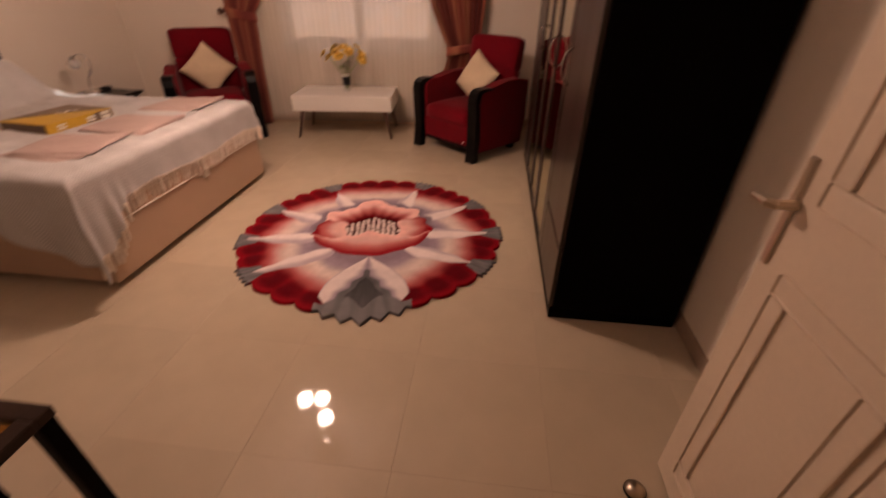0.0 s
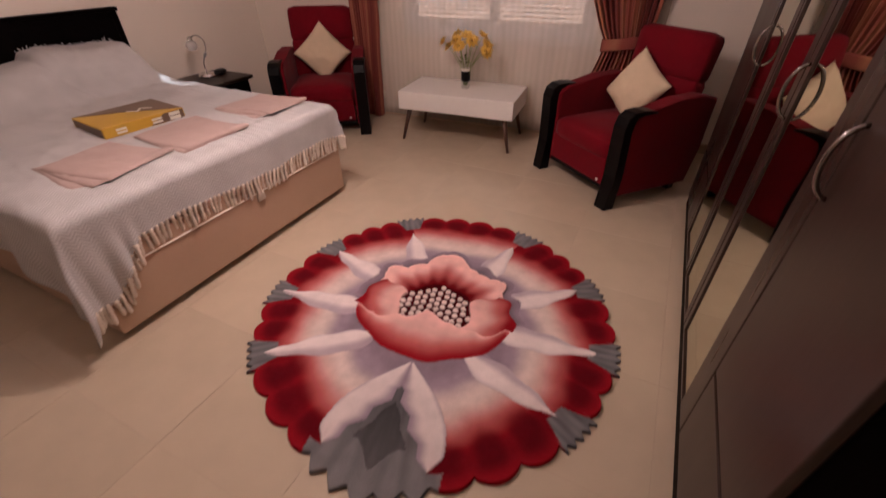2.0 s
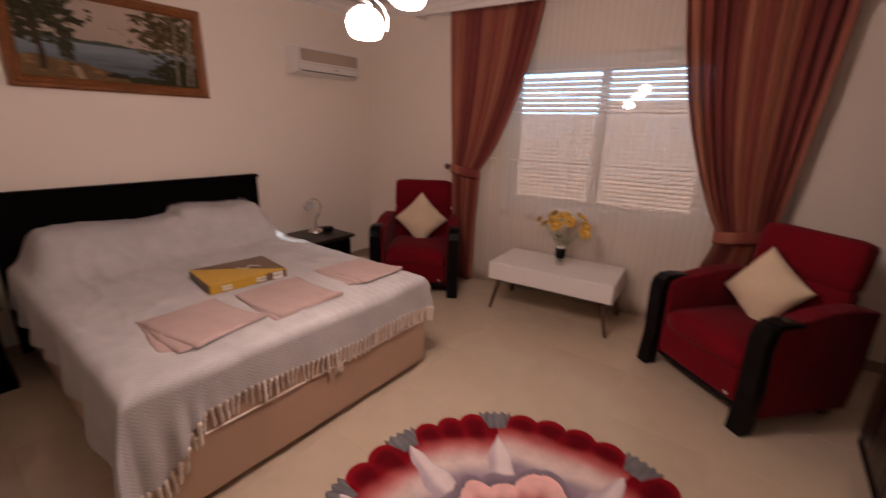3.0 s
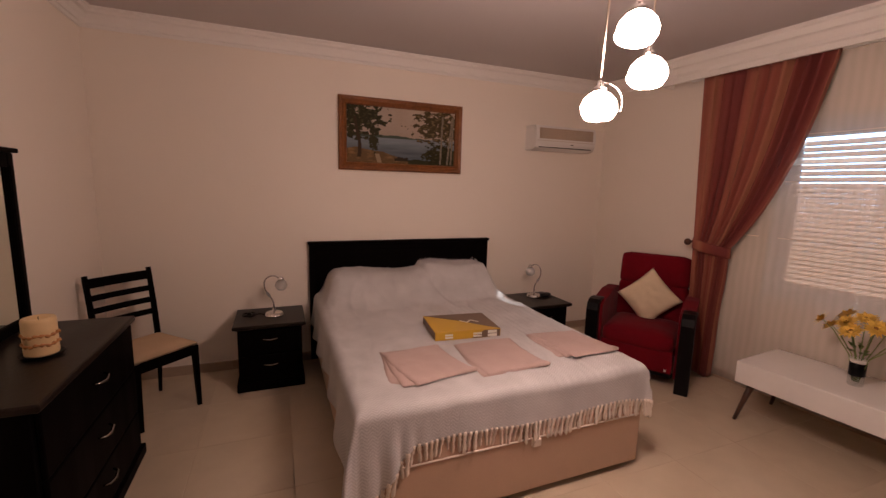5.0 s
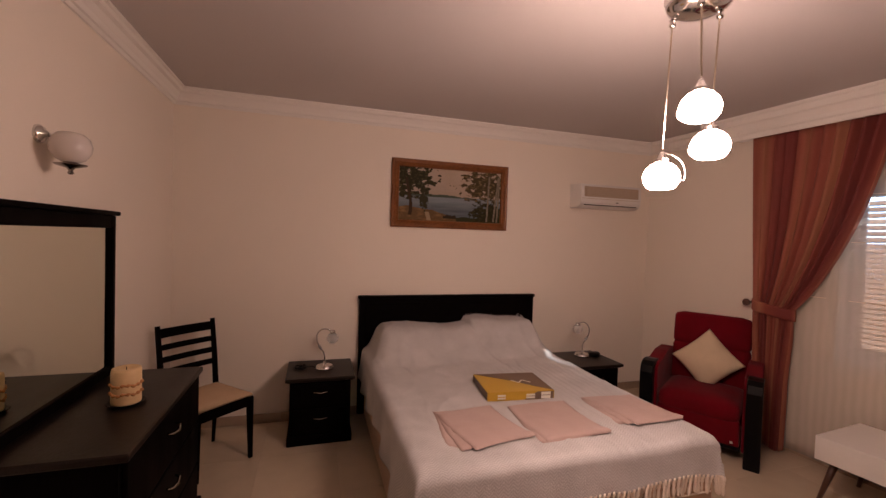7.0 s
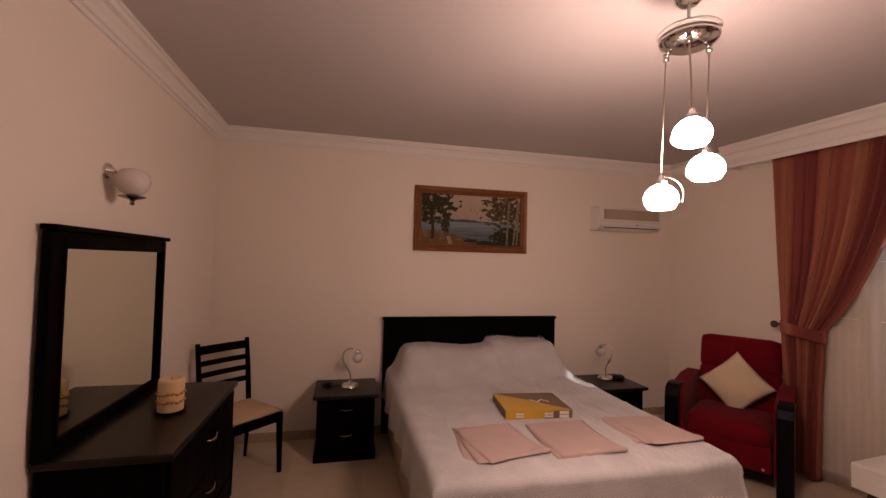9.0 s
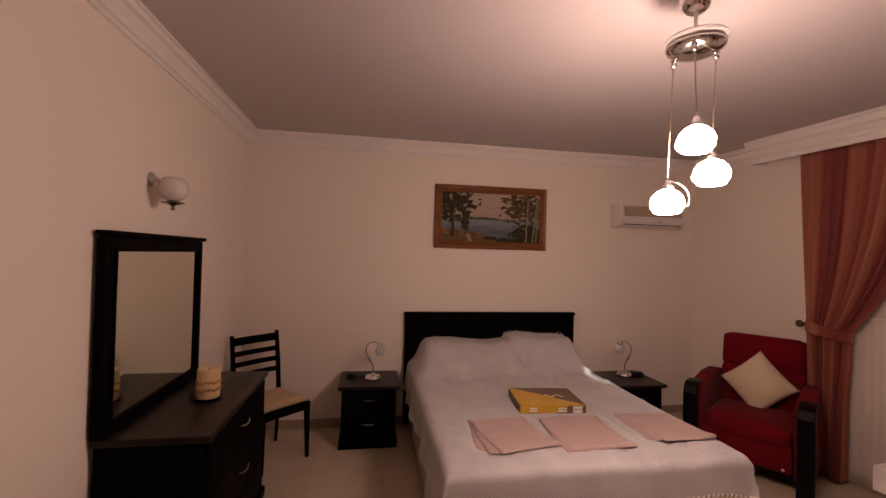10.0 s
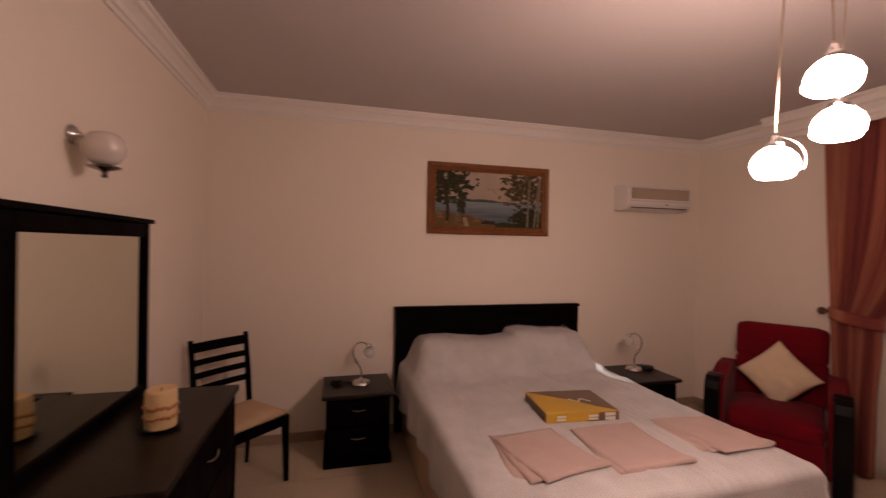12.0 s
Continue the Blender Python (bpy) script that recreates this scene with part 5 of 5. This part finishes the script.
# ---- round flower rug ----
def rug():
    R, AX = 0.80, math.radians(-79)
    nr, na = 190, 860
    maroon, red, rose, cream = (np.array(c) for c in ((0.075, 0.002, 0.006), (0.27, 0.007, 0.014), (0.52, 0.15, 0.14), (0.74, 0.60, 0.55)))
    lilac, white, grey, dgrey, salmon, blush = (np.array(c) for c in ((0.33, 0.255, 0.31), (0.76, 0.66, 0.64), (0.19, 0.185, 0.19), (0.085, 0.085, 0.09), (0.50, 0.13, 0.12), (0.76, 0.45, 0.41)))

    def mix(a, b, t):
        return a + (b - a) * min(1.0, max(0.0, t))

    def wrap(a):
        return (a + math.pi) % (2 * math.pi) - math.pi

    # hexagonal rows of seeds, a little uneven
    rnd = random.Random(6)
    seeds = []
    for a in range(-6, 7):
        for b in range(-6, 7):
            p = (0.047 * (a + 0.5 * (b % 2)) + rnd.uniform(-0.005, 0.005), 0.041 * b + rnd.uniform(-0.005, 0.005))
            if math.hypot(*p) < 0.205:
                seeds.append(p)

    CEN = [radians(a) for a in (-153, -115, -84, -55, 0, 55, 84, 115, 153)]      # the leaves round the rim
    ROOT = [radians(a) for a in (-147, -112, -77, -43, 0, 43, 78, 112, 149)]     # where the pale sepals start

    def locate(th):
        """The nearest leaf, the angle from it, and how far out the scallop bulges there."""
        k = min(range(9), key=lambda q: abs(wrap(th - CEN[q])))
        d = wrap(th - CEN[k])
        o = (k + 1) % 9 if d > 0 else (k - 1) % 9
        gap = abs(wrap(CEN[o] - CEN[k]))
        trim = [0.24 if q == 4 else 0.085 for q in (k, o)]
        f = (abs(d) - trim[0]) / (gap - sum(trim))
        n = max(2, round((gap - sum(trim)) / 0.185))
        lobe = abs(math.sin(math.pi * n * f)) if f > 0 else 0.0
        return k, d, lobe, min(1.0, abs(d) / (gap / 2))

    def edge(th):
        """The rug's outline: scallops, and points where the leaves reach out."""
        k, d, lobe, _ = locate(th)
        big = k == 4
        half = 0.27 if big else 0.10
        if abs(d) < half:
            teeth = abs(((d / half * (2.5 if big else 2.0)) + 0.5) % 1.0 - 0.5) * 2
            return (1.09 - 0.06 * abs(d) / half - 0.055 * teeth) if big else (1.025 - 0.035 * teeth)
        return 0.95 + 0.05 * lobe ** 0.6

    def bump(x, centre, width):
        return math.exp(-((x - centre) / width) ** 2)

    def shade(r, th):
        """Colour and pile height at radius r (of 1) and angle th from the large leaf."""
        k, d, lobe, side = locate(th)
        across = d * r
        x, y = r * math.cos(th), r * math.sin(th)
        ang, deg = abs(th), math.degrees(th)
        fleck = 1 + 0.07 * noise.noise((x * 22, y * 22, 1.0))
        # the scalloped lip of the front petal
        lip = 0.098 - 0.075 * bump(y, -0.01, 0.085) + 0.020 * abs(math.sin(21 * y + 0.6)) + 0.03 * bump(abs(y), 0.30, 0.06) - 0.04 * smoothstep(0.34, 0.44, abs(y))
        rim = 0.376 + 0.075 * smoothstep(0.35, 1.45, ang) + 0.006 * math.sin(9 * th)
        if x > lip and r < rim and ang < 1.56:
            t = smoothstep(0.0, 1.0, min(1.0, (x - lip) / 0.08) * 0.18 + 0.82 * ((r / rim) ** 2.2))
            depth = max(0.0, min(1.0, (x - lip) / max(0.03, rim * math.cos(th) - lip)))
            c = mix(blush * 1.16, blush * 0.95, depth / 0.35)
            c = mix(c, salmon * 1.05, smoothstep(0.30, 0.72, 0.5 * depth + 0.5 * t))
            c = mix(c, red * 1.05, smoothstep(0.62, 1.0, 0.45 * depth + 0.55 * t))
            return c * fleck, 0.027 - 0.008 * depth
        disc = 0.213 + 0.010 * math.sin(6 * th)
        if r < disc:
            # shade in the dye: darker maroon band tucked under the front lip
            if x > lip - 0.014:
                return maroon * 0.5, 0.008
            near = min((x - a) ** 2 + (y - b) ** 2 for a, b in seeds)
            return (cream * 1.08, 0.019) if near < 0.0158 ** 2 else (maroon * 0.75, 0.006)
        # one petal on each flank
        turn = 119 if deg > 0 else 117
        flank = 0.475 - 0.035 * smoothstep(1.4, 1.75, ang) + 0.012 * math.sin(17 * th) - 0.10 * bump(math.degrees(ang), turn + 4, 6)
        if math.degrees(ang) < turn + 16 * (r - 0.33) + 3 * math.sin(30 * r) and r < flank and x < lip and ang > 1.0:
            t = (r - disc) / (flank - disc)
            c = mix(blush * 1.12, blush * 0.92, t / 0.4)
            low = smoothstep(0.0, 0.10, x - lip + 0.13)
            c = mix(c, salmon, smoothstep(0.35, 0.75, t + 0.22 * low))
            c = mix(c, red * 1.0, smoothstep(0.70, 1.05, t + 0.20 * low))
            return c * fleck, 0.025 - 0.005 * t
        # and the petals behind, dark inside, pale at their waved rim
        peaks = max(0.485 * bump(deg % 360, 180 + 53, 30), 0.527 * bump(deg % 360, 183, 42), 0.486 * bump(deg % 360, 132, 26))
        cup = max(0.425, peaks) - 0.014 * (1 - abs(math.sin(10.5 * th + 0.4))) ** 2
        if r < cup and ang > 1.9:
            t = (r - disc) / (cup - disc)
            wave = 0.05 * math.sin(10.5 * 2 * th + 0.8)
            c = mix(red * 0.55, salmon * 0.95, smoothstep(0.02, 0.42, t + wave))
            c = mix(c, blush * 1.12, smoothstep(0.30, 0.80, t + wave))
            if t > 0.93:
                c = c * 1.1
            return c * fleck, 0.020 + 0.006 * t
        cup = max(cup if ang > 1.9 else 0.0, rim if ang < 1.5 else flank)
        if r < cup + 0.055 and ang > 1.6:
            return mix(lilac * 0.55, lilac * 0.9, (r - cup) / 0.055), 0.013
        if k == 4 and r > 0.40:
            # the large leaf between two pale sepals
            w = 0.285 * math.sin(math.pi / 2 * min(1.0, max(0.0, (r - 0.39) / 0.48))) ** 0.95
            if r > 0.87:
                w = 0.285 - 0.9 * (r - 0.87)
            zig = 0.06 * abs(((r * 8.0) % 1.0) - 0.5)
            g = 0.245 * max(0.0, (r - 0.52) / 0.41) ** 1.15 - zig if r < 0.93 else 0.30
            q = abs(across)
            if q < g:
                inner = 0.13 * max(0.0, (r - 0.60) / 0.25) if r < 0.84 else 0.10 - 0.9 * (r - 0.84)
                spine = q < inner - 0.5 * zig
                tone = 0.25 + 0.70 * smoothstep(0.62, 1.02, r) + 0.22 * math.cos(d / 0.27 * 2.5 * 2 * math.pi) * smoothstep(0.75, 0.95, r) + 0.22 * noise.noise((th * 30, r * 6, 7.0))
                return mix(dgrey, grey * 1.1, tone) * (0.52 if spine else 1.0), 0.014 + 0.003 * (not spine)
            if q < w and r < 0.955:
                e = (q - max(g, 0)) / max(0.01, w - max(g, 0))
                return mix(mix(lilac, white, smoothstep(0.0, 0.45, e)), lilac * 1.1, 0.55 * smoothstep(0.86, 1.0, e)), 0.022 - 0.006 * abs(e - 0.5)
            if r > 0.93 and q < 0.27:
                return mix(dgrey, grey * 1.1, 0.75 + 0.4 * noise.noise((th * 30, r * 6, 7.0))), 0.015
        # pale sepals that reach out between the petals
        for q in range(9):
            reach = (0.80, 0.885, 0.935, 0.93, 0, 0.88, 0.895, 0.875, 0.80)[q]
            t = (r - 0.37) / (reach - 0.37) if reach else -1
            if not 0 < t < 1:
                continue
            mid = ROOT[q] + (CEN[q] - ROOT[q]) * t ** 0.8
            bend = wrap(th - mid) * r - 0.010 * math.sin(9 * r + 1.7 * q) * t
            half = 0.070 * math.sin(math.pi * t ** 0.8) ** 0.7 * (1.30 - 0.55 * t) + 0.007 * math.sin(31 * r + 2 * q)
            if abs(bend) < half:
                e = bend / half
                return mix(white * 1.08, lilac * 1.2, 0.9 * smoothstep(0.30, 1.0, abs(e + 0.3)) * (1 - 0.5 * t)), 0.024 - 0.008 * e * e
        if r > 0.86 and abs(across) < 0.105 * (r - 0.74) / 0.26:
            return mix(dgrey, grey * 1.15, 0.60 + 0.16 * math.cos(across * 150) + 0.5 * noise.noise((th * 30, r * 9, 3.0))), 0.015
        # the broad petals between
        lean = (1 - side) * (1 if d * th < 0 else -1)
        rr = r + 0.022 * noise.noise((x * 9, y * 9, 4.0)) + 0.055 * lean
        base = mix(lilac * 0.80, lilac * 1.05, smoothstep(0.42, 0.50, rr))
        base = mix(base, cream, smoothstep(0.50, 0.615, rr))
        base = mix(base, rose, smoothstep(0.62, 0.775, rr))
        base = mix(base, red, smoothstep(0.72, 0.845, rr))
        blot = smoothstep(0.79, 0.88, rr + 0.03 * lobe) * (1 - smoothstep(0.89, 0.965, r - 0.025 * lobe))
        base = mix(base, maroon, 0.85 * blot * (0.55 + 0.45 * smoothstep(0.0, 0.9, lobe + 0.6 * noise.noise((x * 8, y * 8, 2.0)))))
        return base * (1 + 0.06 * noise.noise((x * 30, y * 30, 6.0))), 0.014 + 0.005 * lobe * smoothstep(0.78, 0.9, r)

    verts, cols = [], []
    for i in range(nr):
        q = (i / (nr - 1)) ** 0.85
        for j in range(na):
            th = 2 * math.pi * j / na
            e = edge(wrap(th))
            r = q * e
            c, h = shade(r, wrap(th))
            if i == nr - 1:
                h = 0.004
            a = AX + th
            verts.append((R * r * math.cos(a), R * r * math.sin(a), h))
            cols.append((*np.clip(c, 0.002, 1), 1))
    faces = [(i * na + j, (i + 1) * na + j, (i + 1) * na + (j + 1) % na, i * na + (j + 1) % na) for i in range(nr - 1) for j in range(na)]
    base = len(verts)
    for j in range(na):
        x, y, _ = verts[(nr - 1) * na + j]
        verts.append((x, y, 0.001))
        cols.append((0.2, 0.05, 0.05, 1))
    faces += [((nr - 1) * na + j, base + j, base + (j + 1) % na, (nr - 1) * na + (j + 1) % na) for j in range(na)]
    me = bpy.data.meshes.new("rug")
    me.from_pydata(verts, [], faces)
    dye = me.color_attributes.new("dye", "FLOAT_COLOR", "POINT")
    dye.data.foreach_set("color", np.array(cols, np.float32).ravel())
    me.materials.append(M_RUG)
    for p in me.polygons:
        p.use_smooth = True
    ob = new("rug", me)
    ob.matrix_basis = pose(3.145, 2.70, 0.0)
    tagged(ob, "round red and cream flower-shaped carved wool rug", "rug")


rug()


# ---- floor tiles ----
def tiles():
    floor = bpy.data.objects["floor"]
    S, gap = 0.505, 0.0013
    me = mesh_of("tile", boxed(-S / 2 + gap / 2, S / 2 - gap / 2, -S / 2 + gap / 2, S / 2 - gap / 2, -0.006, 0.0, 0.001), M_TILE)
    x = 3.095 - 6 * S - S / 2
    while x < EAST + S / 2:
        y = 1.712 - 6 * S + S / 2
        while y < 5.5:
            t = new("tile", me)
            t.parent = floor
            t.matrix_basis = pose(x, y, -0.0005)
            y += S
        x += S


tiles()
